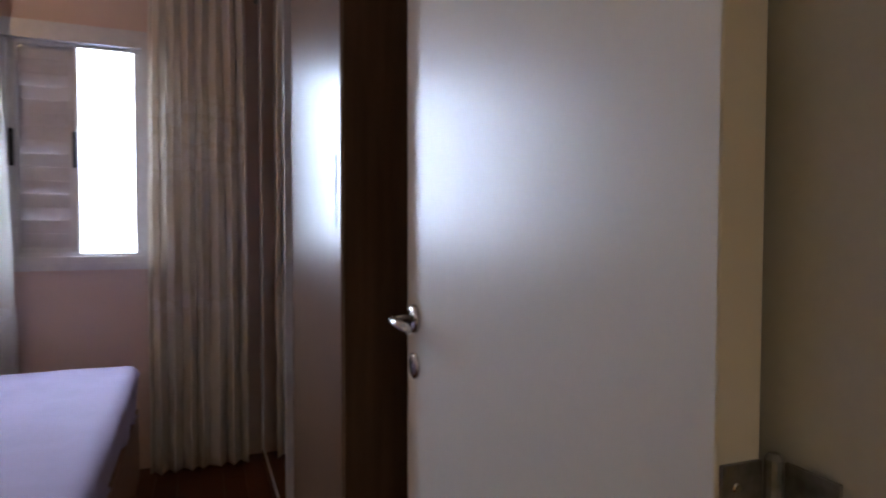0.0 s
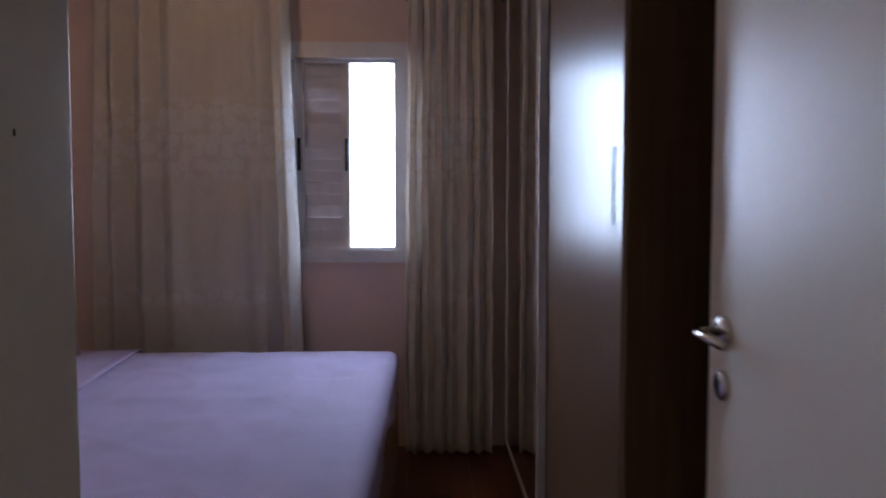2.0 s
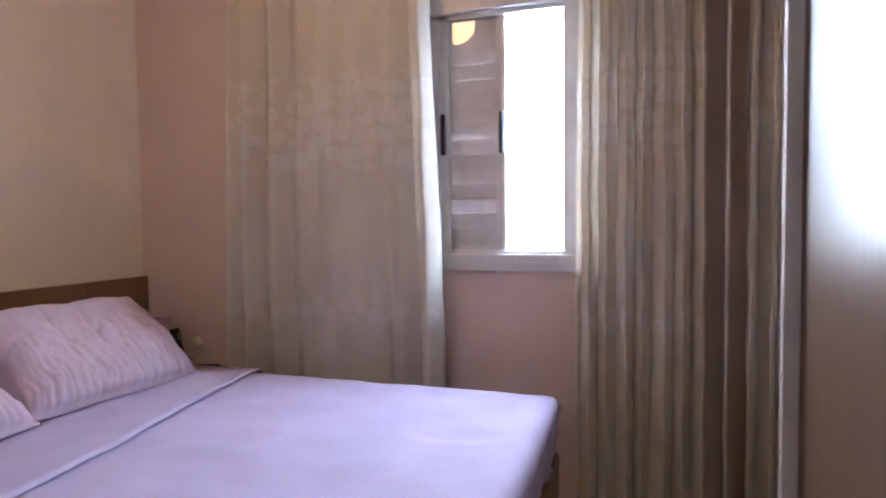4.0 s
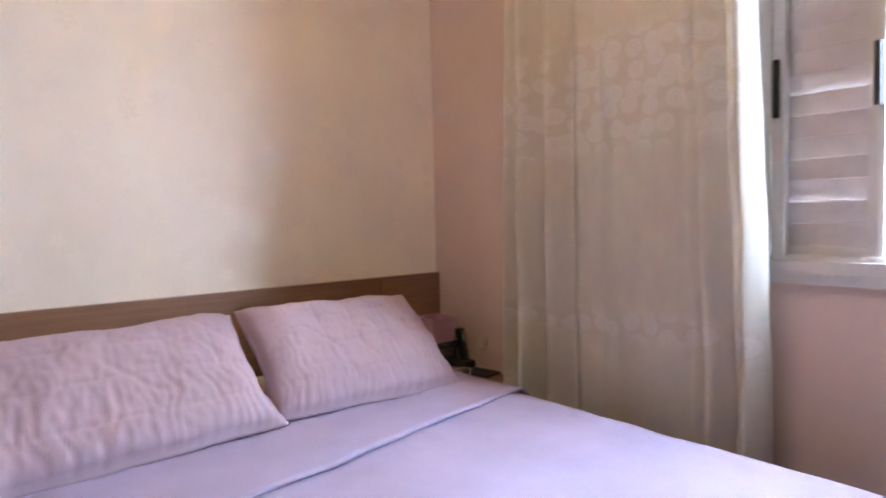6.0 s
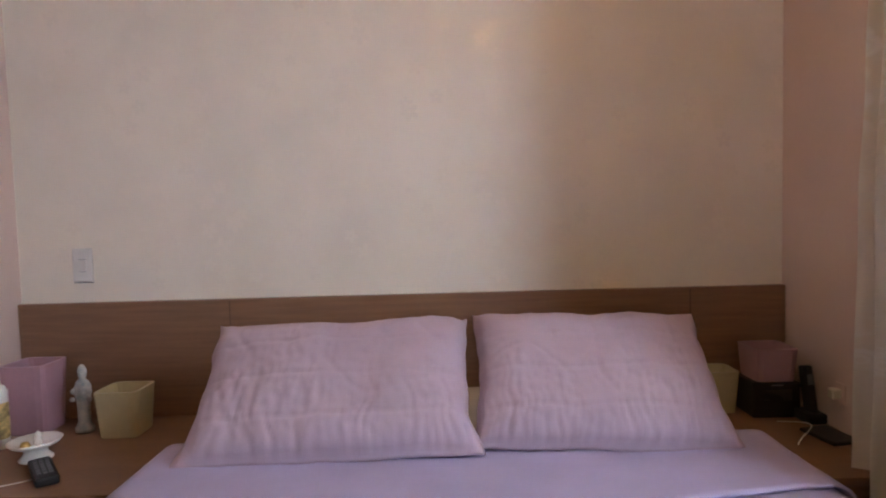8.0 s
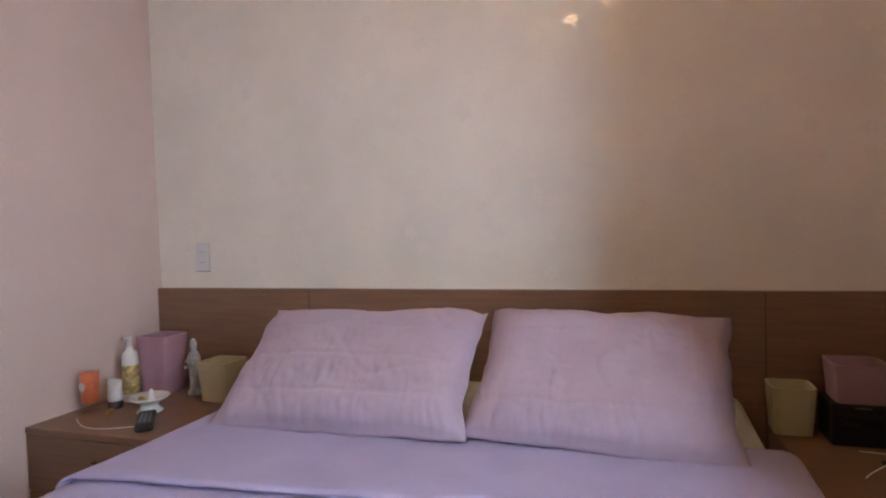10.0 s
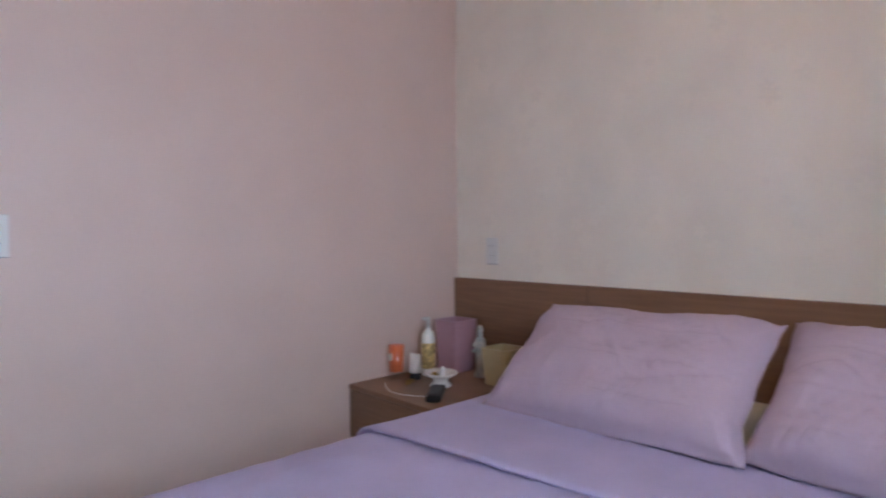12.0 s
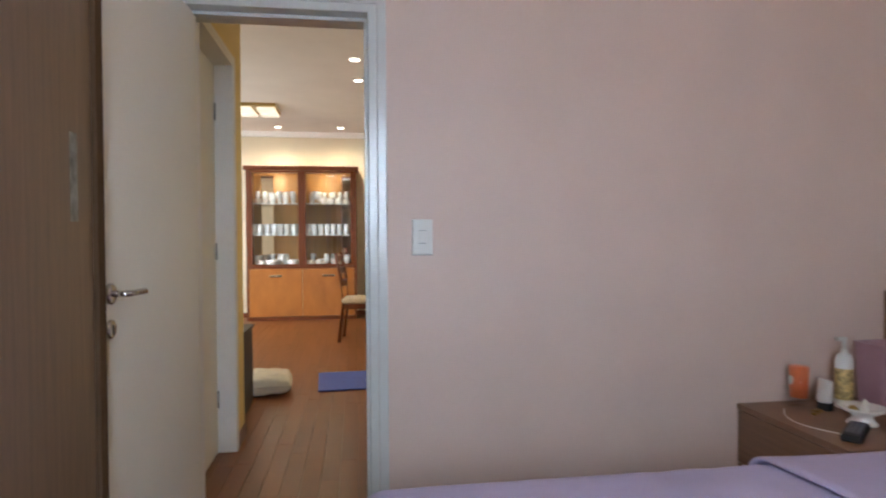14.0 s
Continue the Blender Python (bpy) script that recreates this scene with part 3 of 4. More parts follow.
def curtain_panel(name, x0, x1, folds, seed, depth, label, lean, amps=None):
    rnd = random.Random(seed)
    c = thing(name, label, "curtain", "curtains at the window", (0, L - 0.125, 0))
    nu, nv, top, bottom = folds * 14, 46, 2.43, 0.015
    amp = amps or [rnd.uniform(0.6, 1.25) for _ in range(folds + 2)]
    shift = [rnd.uniform(-0.25, 0.25) for _ in range(folds + 2)]
    bm = bmesh.new()
    grid = []
    for j in range(nv + 1):
        v = j / nv
        z = top + (bottom - top) * v
        row = []
        for i in range(nu + 1):
            u = i / nu
            k = u * folds
            a = amp[int(k)] * (1 - k % 1) + amp[int(k) + 1] * (k % 1)
            s = shift[int(k)] * (1 - k % 1) + shift[int(k) + 1] * (k % 1)
            ph = 2 * math.pi * (k + s * v)
            spread = 1 + 0.03 * math.sin(3 * v)
            x = (x0 + x1) / 2 + (u - 0.5) * (x1 - x0) * spread + lean(v, u)
            y = depth * a * (0.75 + 0.25 * v) * math.sin(ph) + 0.008 * noise.noise((u * 9, v * 7, seed)) 
            x += 0.25 * depth * math.sin(2 * ph) * 0.5 + 0.006 * noise.noise((u * 6, v * 12, seed + 5))
            row.append(bm.verts.new((x, y, z)))
        grid.append(row)
    for a, b in zip(grid, grid[1:]):
        for i in range(nu):
            bm.faces.new((a[i], a[i + 1], b[i + 1], b[i]))
    cloth = part("cloth", bm, MAT["curtain"], c, "", True)
    mod = cloth.modifiers.new("thickness", "SOLIDIFY")
    mod.thickness = 0.002
    for i in range(folds):
        u = (i + 0.5) / folds
        x = x0 + u * (x1 - x0)
        bmr = lathe([(0.020, -0.004), (0.030, -0.004), (0.030, 0.004), (0.020, 0.004)], n=20)
        part("eyelet", moved(bmr, pose(x, 0, 2.39, 0, 80, 0)), MAT["steel"], c, "", True)
    return c


curtain_panel("curtain", 0.650, 1.60, 7, 3, 0.036, "long beige embroidered curtain drawn beside the bed", lambda v, u: 0.10 * max(0, v - 0.25) * (u - 0.3), [1.4, 1.6, 1.4, 0.30, 0.16, 0.22, 1.1, 1.5, 1.2])
curtain_panel("curtain", 2.20, 2.625, 7, 8, 0.034, "bunched beige embroidered curtain hanging to the floor", lambda v, u: -0.02 * v * (1 - u))


def curtain_rod():
    r = thing("curtain_rod", "dark metal curtain rod above the window", "curtain rod", "", (0, L - 0.125, 2.39))
    part("rod", moved(lathe([(0.0125, 0.0), (0.0125, 2.4)], n=16), pose(0.35, 0, 0, 0, 90, 0)), MAT["steel"], r, "", True)
    for x in (0.35, 2.75):
        part("finial", lathe([(0.004, -0.022), (0.018, -0.012), (0.022, 0), (0.018, 0.012), (0.004, 0.022)], x, 0, 0), MAT["steel"], r, "", True)
    for x in (0.45, 2.2, 2.7):
        part("bracket", boxes((x - 0.008, x + 0.008, 0.0, 0.1245, -0.012, 0.0), (x - 0.02, x + 0.02, 0.118, 0.1245, -0.04, 0.03)), MAT["steel"], r)


curtain_rod()

# ---- bed ----
BX, BY0, BY1, BZ = 2.155, 0.84, 2.47, 0.61


def cloth_over(x0, x1, y0, y1, top, drops, seed, step=0.02, radius=0.055, wrinkle=1.0):
    """A sheet laid over a mattress: it bends over the edges and hangs by drops = (head, foot, near, far)."""
    dh, df, dn, df2 = drops
    xs = np.arange(x0 - dh, x1 + df + step / 2, step)
    ys = np.arange(y0 - dn, y1 + df2 + step / 2, step)

    def bend(s, lo, hi):
        if s < lo:
            d, e, sg = lo - s, lo, -1
        elif s > hi:
            d, e, sg = s - hi, hi, 1
        else:
            return s, 0.0, 0
        q = radius * math.pi / 2
        if d < q:
            return e + sg * radius * math.sin(d / radius), -radius * (1 - math.cos(d / radius)), sg
        return e + sg * radius, -radius - (d - q), sg

    bm = bmesh.new()
    grid = []
    for X in xs:
        row = []
        for Y in ys:
            px, zx, sx = bend(X, x0, x1)
            py, zy, sy = bend(Y, y0, y1)
            z = top + min(zx, zy) - (0.35 * max(zx, zy) if zx and zy else 0) * -1
            hang = -min(zx, zy)
            w = 0.0035 * noise.noise((X * 5, Y * 7, seed)) + 0.0016 * noise.noise((X * 16, Y * 5, seed + 2))
            ridge = 0.004 * max(0, 1 - abs(noise.noise((X * 2.3 + 4, Y * 2.9, seed + 9))) * 9) + 0.0035 * max(0, 1 - abs(noise.noise((X * 3.5, Y * 11, seed + 13))) * 7) * max(0, noise.noise((X * 1.7, Y * 1.7, seed + 21)) + 0.1)
            z += wrinkle * (w + ridge * (0.6 if hang == 0 else 0))
            if hang > 0.04:
                k = min(1, hang / 0.2)
                if sx:     # gathered folds along the foot, slanting down
                    fold = max(0, 1 - 3.2 * abs(noise.noise((Y * 5.5 + hang * 4, hang * 2, seed + 4))))
                    px += sx * k * (0.028 * fold ** 2 - 0.018)
                py += sy * k * 0.012 * noise.noise((X * 9, hang * 3, seed + 6)) if sy else 0
                if sx and sy:
                    f = 0.03 * k * math.sin(18 * (X + Y))
                    px, py = px - sx * 0.02 + f * 0.4, py - sy * 0.02 - f * 0.4
            row.append(bm.verts.new((px, py, z)))
        grid.append(row)
    for a, b in zip(grid, grid[1:]):
        for i in range(len(ys) - 1):
            bm.faces.new((a[i], a[i + 1], b[i + 1], b[i]))
    bmesh.ops.recalc_face_normals(bm, faces=bm.faces)
    return bm


def bed():
    b = thing("bed", "queen bed with brown wooden frame and cream-covered mattress", "bed", "", (0, 0, 0))
    fr = part("bed_frame", boxes((0.06, BX - 0.028, BY0 + 0.02, BY0 + 0.05, 0.12, 0.40, 0.004), (0.06, BX - 0.028, BY1 - 0.05, BY1 - 0.02, 0.12, 0.40, 0.004), (BX - 0.026, BX + 0.004, BY0 + 0.02, BY1 - 0.02, 0.12, 0.42, 0.004), (0.06, BX - 0.028, BY0 + 0.052, BY1 - 0.052, 0.30, 0.33)), MAT["wood"], b, "brown wooden side rails")
    for x in (0.12, BX - 0.05):
        for y in (BY0 + 0.06, BY1 - 0.12):
            part("leg", box(x - 0.03, x + 0.03, y, y + 0.06, 0, 0.12, 0.003), MAT["wood_dark"], b)
    part("mattress", box(0.055, BX - 0.045, BY0 + 0.03, BY1 - 0.03, 0.335, BZ - 0.012, 0.045, 4), MAT["cream"], b, "cream covered mattress")
    return b


bed()
sheet = tagged(part("bed_sheet", cloth_over(0.66, BX - 0.045, BY0 + 0.03, BY1 - 0.03, BZ - 0.002, (0.0, 0.22, 0.22, 0.22), 11, wrinkle=1.6), MAT["sheet"], None, "", True), "lilac cotton sheet spread over the bed, lightly creased", "bed sheet")
sheet.modifiers.new("thickness", "SOLIDIFY").thickness = 0.003
fold_bm = cloth_over(0.64, 0.97, BY0 + 0.025, BY1 - 0.025, BZ + 0.010, (0.0, 0.0, 0.20, 0.20), 17, wrinkle=1.0)
for v in fold_bm.verts:     # the edge runs aslant over the bed
    edge = 1.235 - 0.145 * (v.co.y - BY0) + 0.012 * math.sin(5 * v.co.y)
    k = (v.co.x - 0.64) / 0.33
    v.co.x = 0.64 + k * (edge - 0.64)
    v.co.z += 0.010 * max(0, k - 0.8) * 5 * (0.5 + 0.5 * noise.noise((v.co.y * 7, 0, 3)))
fold = tagged(part("folded_sheet_edge", fold_bm, MAT["sheet"], None, "", True), "lilac sheet edge folded back across the bed", "bed sheet")
fold.modifiers.new("thickness", "SOLIDIFY").thickness = 0.007


def headboard():
    h = thing("headboard", "long brown veneered headboard panel along the wall", "headboard")
    part("panel", box(0.002, 0.030, 0.004, L - 0.004, 0.20, 0.935, 0.002), MAT["wood"], h)
    for y in (0.80, 2.52):
        part("joint_strip", box(0.0302, 0.031, y, y + 0.003, 0.21, 0.93), MAT["wood_dark"], h)


headboard()


def pillow(label, y, width, height, x_foot, x_top, z, seed, twist=0.0, mat="pillow", group="pillows on the bed", thick=0.085):
    """A stuffed pillow leaning back: width along y, height up its slope."""
    n, m = 112, 68
    ang = math.atan2(math.sqrt(max(1e-6, height ** 2 - (x_foot - x_top) ** 2)), x_foot - x_top)
    p = thing("pillow", label, "pillow", group, (0, 0, 0))
    bm = bmesh.new()
    sides = []
    for side in (1, -1):
        grid = []
        for i in range(n + 1):
            row = []
            for j in range(m + 1):
                a, b = 2 * i / n - 1, 2 * j / m - 1
                fa, fb = min(1, abs(a) / 0.965), min(1, abs(b) / 0.96)
                edge = max(0.0, (1 - fa ** 4.0)) ** 0.5 * max(0.0, (1 - fb ** 3.4)) ** 0.5
                pinch_a = 1 - 0.06 * (1 - b * b) * abs(a) ** 3
                pinch_b = 1 - 0.07 * (1 - a * a) * abs(b) ** 3
                rim = 0.0 if (i in (0, n) or j in (0, m)) else 0.003
                t = side * (thick * edge ** 0.75 * (1 + 0.22 * noise.noise((a * 1.8, b * 1.8, seed))) + rim)
                # gathers run up from the lower edge, and shorter ones down from the top
                low = max(0, -b + 0.25) + 0.45 * max(0, noise.noise((a * 2.2, b * 1.6, seed + 7)) + 0.2)
                gather = 1 - abs(noise.noise((a * 17 + 1.2 * noise.noise((b * 3, a * 2, seed)), b * 1.6, seed + 3))) * 2.4
                t += side * min(1, 3 * edge) * 0.0055 * low * max(0, gather)
                t += side * edge * (0.012 * noise.noise((a * 4, b * 2.4, seed + 8)) + 0.003 * noise.noise((a * 22, b * 9, seed + 12)))
                # a long slack crease or two
                t -= side * edge * 0.005 * max(0, 1 - abs(noise.noise((a * 1.7 + 2, b * 1.1 + a * 0.4, seed + 15))) * 10)
                # quilting lines
                for q in (-0.62, -0.1, 0.42):
                    t -= side * edge * 0.0035 * max(0, 1 - abs(b - q - 0.02 * noise.noise((a * 4, q, seed))) / 0.035)
                for q in (-0.66, -0.33, 0.0, 0.33, 0.66):
                    t -= side * edge * 0.0028 * max(0, 1 - abs(a - q - 0.015 * noise.noise((b * 4, q, seed))) / 0.022)
                sway = 0.016 * noise.noise((a * 2.6, b * 0.8, seed + 40)) * abs(b) ** 2
                ly = a * width / 2 * pinch_a * (1.0 + 0.005 * b) * (1 + (0.035 if b < 0 else -0.02) * abs(a * b) ** 6) + 0.010 * noise.noise((b * 3, a, seed + 20)) * abs(a) ** 3
                lz = (b + 1) / 2 * height * pinch_b + 0.02 * (1 - pinch_b) + (sway + 0.006 * noise.noise((a * 9, b, seed + 30))) * (1 if b > 0 else 0.35)
                row.append(bm.verts.new((t, ly, lz)))
            grid.append(row)
        for g, h in zip(grid, grid[1:]):
            for j in range(m):
                bm.faces.new((g[j], g[j + 1], h[j + 1], h[j]) if side > 0 else (g[j], h[j], h[j + 1], g[j + 1]))
        sides.append(grid)
    bmesh.ops.remove_doubles(bm, verts=bm.verts, dist=0.0006)
    bmesh.ops.recalc_face_normals(bm, faces=bm.faces)
    moved(bm, pose(x_foot, y, z, 0, -(90 - math.degrees(ang)), 0) @ pose(0, 0, 0, twist, 0, 0))
    part("pillowcase", bm, MAT[mat], p, "", True)
    return p


pillow("plump mauve quilted pillow leaning on the headboard", 1.308, 0.772, 0.475, 0.80, 0.42, BZ + 0.012, 21, twist=1.5)
pillow("creased mauve pillow leaning beside its neighbour", 2.015, 0.685, 0.46, 0.77, 0.41, BZ + 0.012, 25, twist=-2.0)

# ---- nightstands ----


def nightstand(label, y0, y1, depth):
    n = thing("nightstand", label, "nightstand", "nightstands beside the bed")
    top = 0.50
    part("top", box(0.034, depth, y0, y1, top - 0.022, top, 0.002), MAT["wood"], n)
    part("body", boxes((0.034, depth - 0.02, y0, y0 + 0.018, 0.06, top - 0.022), (0.034, depth - 0.02, y1 - 0.018, y1, 0.06, top - 0.022), (0.034, depth - 0.02, y0 + 0.018, y1 - 0.018, 0.06, 0.078), (0.034, 0.05, y0 + 0.018, y1 - 0.018, 0.078, top - 0.022), (0.06, depth - 0.04, y0 + 0.02, y1 - 0.02, 0, 0.06)), MAT["wood"], n)
    for z0, z1 in ((0.27, top - 0.026), (0.064, 0.264)):
        d = part("drawer_front", box(depth - 0.02, depth - 0.002, y0 + 0.003, y1 - 0.003, z0, z1, 0.002), MAT["wood"], n)
        ym, zm = (y0 + y1) / 2, (z0 + z1) / 2 + 0.03
        part("handle", tube([(depth - 0.002, ym - 0.06, zm), (depth + 0.02, ym - 0.06, zm), (depth + 0.02, ym + 0.06, zm), (depth - 0.002, ym + 0.06, zm)], 0.005), MAT["chrome"], d, "thin chrome bow handle", True)
    return n


nightstand("brown veneered nightstand against the pink wall, cluttered", 0.004, 0.78, 0.685)
nightstand("brown veneered nightstand beside the curtain", 2.53, L - 0.006, 0.69)
NZ = 0.50


def pot(x, y, z, w, h, mat, label, name, category, taper=0.82):
    """A square frosted glass pot with thick walls."""
    t = thing(name, label, category, "", (x, y, z))
    r = w / 2
    part("cup", lathe([(r * taper, 0), (r * (taper + 0.03), 0.004), (r, h), (r - 0.009, h), (r * taper - 0.010, 0.016), (0.001, 0.014)], n=32, square=9.0), MAT[mat], t)
    return t


pot(0.150, 0.135, NZ, 0.155, 0.245, "mauve_glass", "tall square frosted mauve glass lamp on the nightstand", "table_lamp", "lamp")
pot(0.20, 0.485, NZ, 0.15, 0.16, "yellow_glass", "square cream frosted glass pot on the nightstand", "glass_pot", "pot")
pot(0.11, 2.575, NZ, 0.13, 0.15, "yellow_glass", "square cream frosted glass pot beside the radio", "glass_pot", "pot")


def lotion_bottle():
    t = thing("lotion_bottle", "tall white pump bottle with a gold label", "bottle", "", (0.320, 0.125, NZ))
    t.scale = (1.1, 1.1, 1.12)
    part("body", lathe([(0.026, 0), (0.029, 0.004), (0.029, 0.165), (0.022, 0.182), (0.011, 0.188), (0.011, 0.20)], n=24), MAT["white_plastic"], t, "", True)
    part("label", lathe([(0.0293, 0.03), (0.0296, 0.031), (0.0296, 0.135), (0.0293, 0.136)], n=24), MAT["paper"], t, "gold and white printed label", True)
    part("pump", boxes((-0.006, 0.006, -0.006, 0.006, 0.20, 0.23, 0.002), (-0.008, 0.030, -0.007, 0.007, 0.23, 0.243, 0.003)), MAT["white_plastic"], t)


def candle():
    t = thing("candle_glass", "orange candle in a clear glass tumbler", "candle", "", (0.480, 0.085, NZ))
    t.scale = (1.05, 1.05, 1.25)
    g = part("tumbler", lathe([(0.030, 0), (0.033, 0.003), (0.037, 0.135), (0.035, 0.135), (0.031, 0.012), (0.001, 0.011)], n=28), MAT["glass"], t, "clear glass", True)
    part("wax", lathe([(0.0300, 0.030), (0.0330, 0.125), (0.001, 0.123)], n=28), MAT["orange"], t, "orange wax", True)
    part("printed_mark", moved(lathe([(0.014, 0), (0.014, 0.001)], n=16), pose(0.037, 0.004, 0.085, 0, 90, 0)), MAT["white_plastic"], t)


def cream_tube():
    t = thing("cream_tube", "white squeeze tube standing on its dark cap", "tube", "", (0.415, 0.140, NZ))
    t.scale = (1.4, 1.4, 1.1)
    part("cap", lathe([(0.018, 0), (0.019, 0.002), (0.019, 0.024), (0.017, 0.026)], n=20), MAT["black"], t, "dark screw cap", True)
    bm = lathe([(0.018, 0.027), (0.021, 0.04), (0.021, 0.07), (0.021, 0.105)], n=20)
    for v in bm.verts:
        k = max(0.0, (v.co.z - 0.04) / 0.065)
        v.co.x *= 1 - 0.92 * k
        v.co.y *= 1 + 0.35 * k
    part("tube_body", bm, MAT["white_plastic"], t, "", True)


def dish():
    t = thing("footed_dish", "small white china footed dish holding trinkets", "dish", "", (0.42, 0.315, NZ))
    t.scale = (1.12, 1.12, 1.12)
    part("bowl", lathe([(0.042, 0), (0.043, 0.004), (0.030, 0.018), (0.030, 0.030), (0.060, 0.044), (0.068, 0.054), (0.064, 0.055), (0.036, 0.042), (0.001, 0.040)], n=28), MAT["china"], t, "", True)
    part("trinket", lathe([(0.010, 0.036), (0.013, 0.046), (0.008, 0.060), (0.010, 0.068), (0.003, 0.078)], -0.004, 0.006, 0, 12), MAT["china"], t, "", True)
    part("trinket", lathe([(0.012, 0.036), (0.014, 0.044), (0.008, 0.054)], 0.018, -0.016, 0, 12), MAT["gold"], t, "gold trinket", True)


def figurine():
    bm = lathe([(0.030, 0), (0.031, 0.012), (0.026, 0.020), (0.021, 0.030), (0.019, 0.060), (0.021, 0.095), (0.026, 0.125), (0.025, 0.145), (0.019, 0.160), (0.010, 0.167), (0.013, 0.178), (0.015, 0.192), (0.011, 0.206), (0.004, 0.213)], 0, 0, 0, 24)
    for v in bm.verts:
        a = math.atan2(v.co.y, v.co.x)
        fold = 1 + 0.09 * math.sin(6 * a) * (0.03 < v.co.z < 0.15)
        v.co.x *= 0.8 * fold
        v.co.y *= fold
    for y in (-0.026, 0.026):
        bmesh.ops.create_icosphere(bm, subdivisions=2, radius=0.010, matrix=pose(0.010, y, 0.130))
        bmesh.ops.create_icosphere(bm, subdivisions=2, radius=0.008, matrix=pose(0.014, y * 1.1, 0.105))
    t = part("figurine", bm, MAT["figure"], None, "", True)
    t.location, t.scale = (0.18, 0.325, NZ), (1.05, 1.05, 1.12)
    tagged(t, "small pale blue and grey painted plaster statuette", "statuette")


def remote():
    t = thing("remote_control", "black remote control lying on the nightstand", "remote control", "", (0.55, 0.425, NZ), 40)
    t.scale = (1.12, 1.25, 1.2)
    part("case", box(-0.085, 0.085, -0.024, 0.024, 0.0, 0.022, 0.007, 3), MAT["black"], t)
    for i in range(6):
        for j in range(3):
            part("key", box(-0.066 + i * 0.022, -0.054 + i * 0.022, -0.016 + j * 0.012, -0.008 + j * 0.012, 0.0215, 0.0245), MAT["rubber"], t)


def small_left():
    lotion_bottle(), candle(), cream_tube(), dish(), figurine(), remote()
    t = thing("gold_trinket", "small gold hair clip lying on the nightstand", "trinket", "", (0.485, 0.185, NZ), 30)
    part("clip", boxes((-0.035, 0.035, -0.009, 0.009, 0, 0.010, 0.004), (-0.02, 0.02, -0.014, 0.014, 0.010, 0.016, 0.003)), MAT["gold"], t)
    pts = [(0.53 + 0.11 * math.sin(2.6 * s + 0.3), 0.11 + 0.33 * s, NZ + 0.002) for s in np.linspace(0, 1, 22)]
    c = tagged(part("white_cable", tube(pts, 0.0018, 6), MAT["white_plastic"], None, "", True), "thin white charger cable trailing over the nightstand", "cable")


small_left()


def radio():
    t = thing("clock_radio", "black box clock radio on the nightstand", "radio", "", (0.155, 2.740, NZ), 0)
    part("case", box(-0.07, 0.07, -0.082, 0.082, 0, 0.125, 0.008, 3), MAT["black"], t)
    part("display", box(0.0702, 0.0712, -0.05, 0.05, 0.06, 0.10), MAT["glass"], t)
    part("dial_bar", box(0.0702, 0.072, -0.02, 0.02, 0.113, 0.117), MAT["rubber"], t)
    m = thing("mauve_lamp", "square frosted mauve glass lamp on the radio", "lamp", "", (0.155, 2.740, NZ + 0.125))
    r = 0.075
    part("cup", lathe([(r * 0.86, 0), (r * 0.88, 0.004), (r, 0.115), (r - 0.008, 0.115), (r * 0.84 - 0.008, 0.014), (0.001, 0.012)], n=32, square=9.0), MAT["mauve_glass"], m)
    p = thing("cordless_phone", "black cordless phone leaning in its cradle", "phone", "", (0.255, 2.833, NZ))
    part("cradle", box(-0.045, 0.045, -0.035, 0.035, 0, 0.035, 0.008, 3), MAT["black"], p)
    part("handset", moved(box(-0.024, 0.024, -0.014, 0.014, 0, 0.16, 0.009, 3), pose(0.0, 0.005, 0.025, 0, -14, 0)), MAT["black"], p)
    part("screen", moved(box(0.0, 0.004, -0.010, 0.010, 0.10, 0.135), pose(0.022, 0.005, 0.025, 0, -14, 0)), MAT["rubber"], p)
    tab = thing("black_tablet", "thin black tablet lying on the nightstand", "tablet", "", (0.405, 2.805, NZ), 10)
    part("slab", box(-0.07, 0.07, -0.05, 0.05, 0, 0.012, 0.004, 2), MAT["black"], tab)
    pts = [(0.26 + 0.20 * s, 2.72 + 0.06 * math.sin(4 * s), NZ + 0.002 + 0.02 * math.sin(3.1 * s)) for s in np.linspace(0, 1, 18)]
    tagged(part("white_cable", tube(pts, 0.0018, 6), MAT["white_plastic"], None, "", True), "thin white charger cable beside the phone", "cable")
    o = thing("wall_outlet", "cream wall outlet with a plug above the nightstand", "outlet", "", (0.345, L, 0.62))
    part("plate", box(-0.024, 0.024, -0.006, -0.0005, -0.034, 0.034, 0.003), MAT["pink"], o)
    part("plug", box(-0.016, 0.016, -0.038, -0.008, -0.016, 0.016, 0.005), MAT["cream"], o)


radio()


def switch(label, m, name="light_switch"):
    s = thing(name, label, "switch", "wall switches")
    s.matrix_world = m
    part("plate", box(-0.038, 0.038, -0.009, -0.0005, -0.064, 0.064, 0.004, 3), MAT["white_plastic"], s)
    part("rocker", box(-0.013, 0.013, -0.013, -0.009, -0.022, 0.022, 0.002), MAT["white_plastic"], s)
    for z in (0.0225, -0.0240):
        part("gap", box(-0.014, 0.014, -0.0095, -0.0089, z, z + 0.0015), MAT["rubber"], s)
    # Grey bar below the plate draws its shadow on the wall.
    part("shadow_gap", box(-0.036, 0.036, -0.006, -0.0006, -0.0665, -0.0645), MAT["rubber"], s)


switch("white rocker light switch on the pink wall", pose(1.935, 0, 1.165, 0, 0, 180))
switch("white rocker light switch on the wallpaper above the headboard", pose(0, 0.245, 1.075, 0, 0, 90))



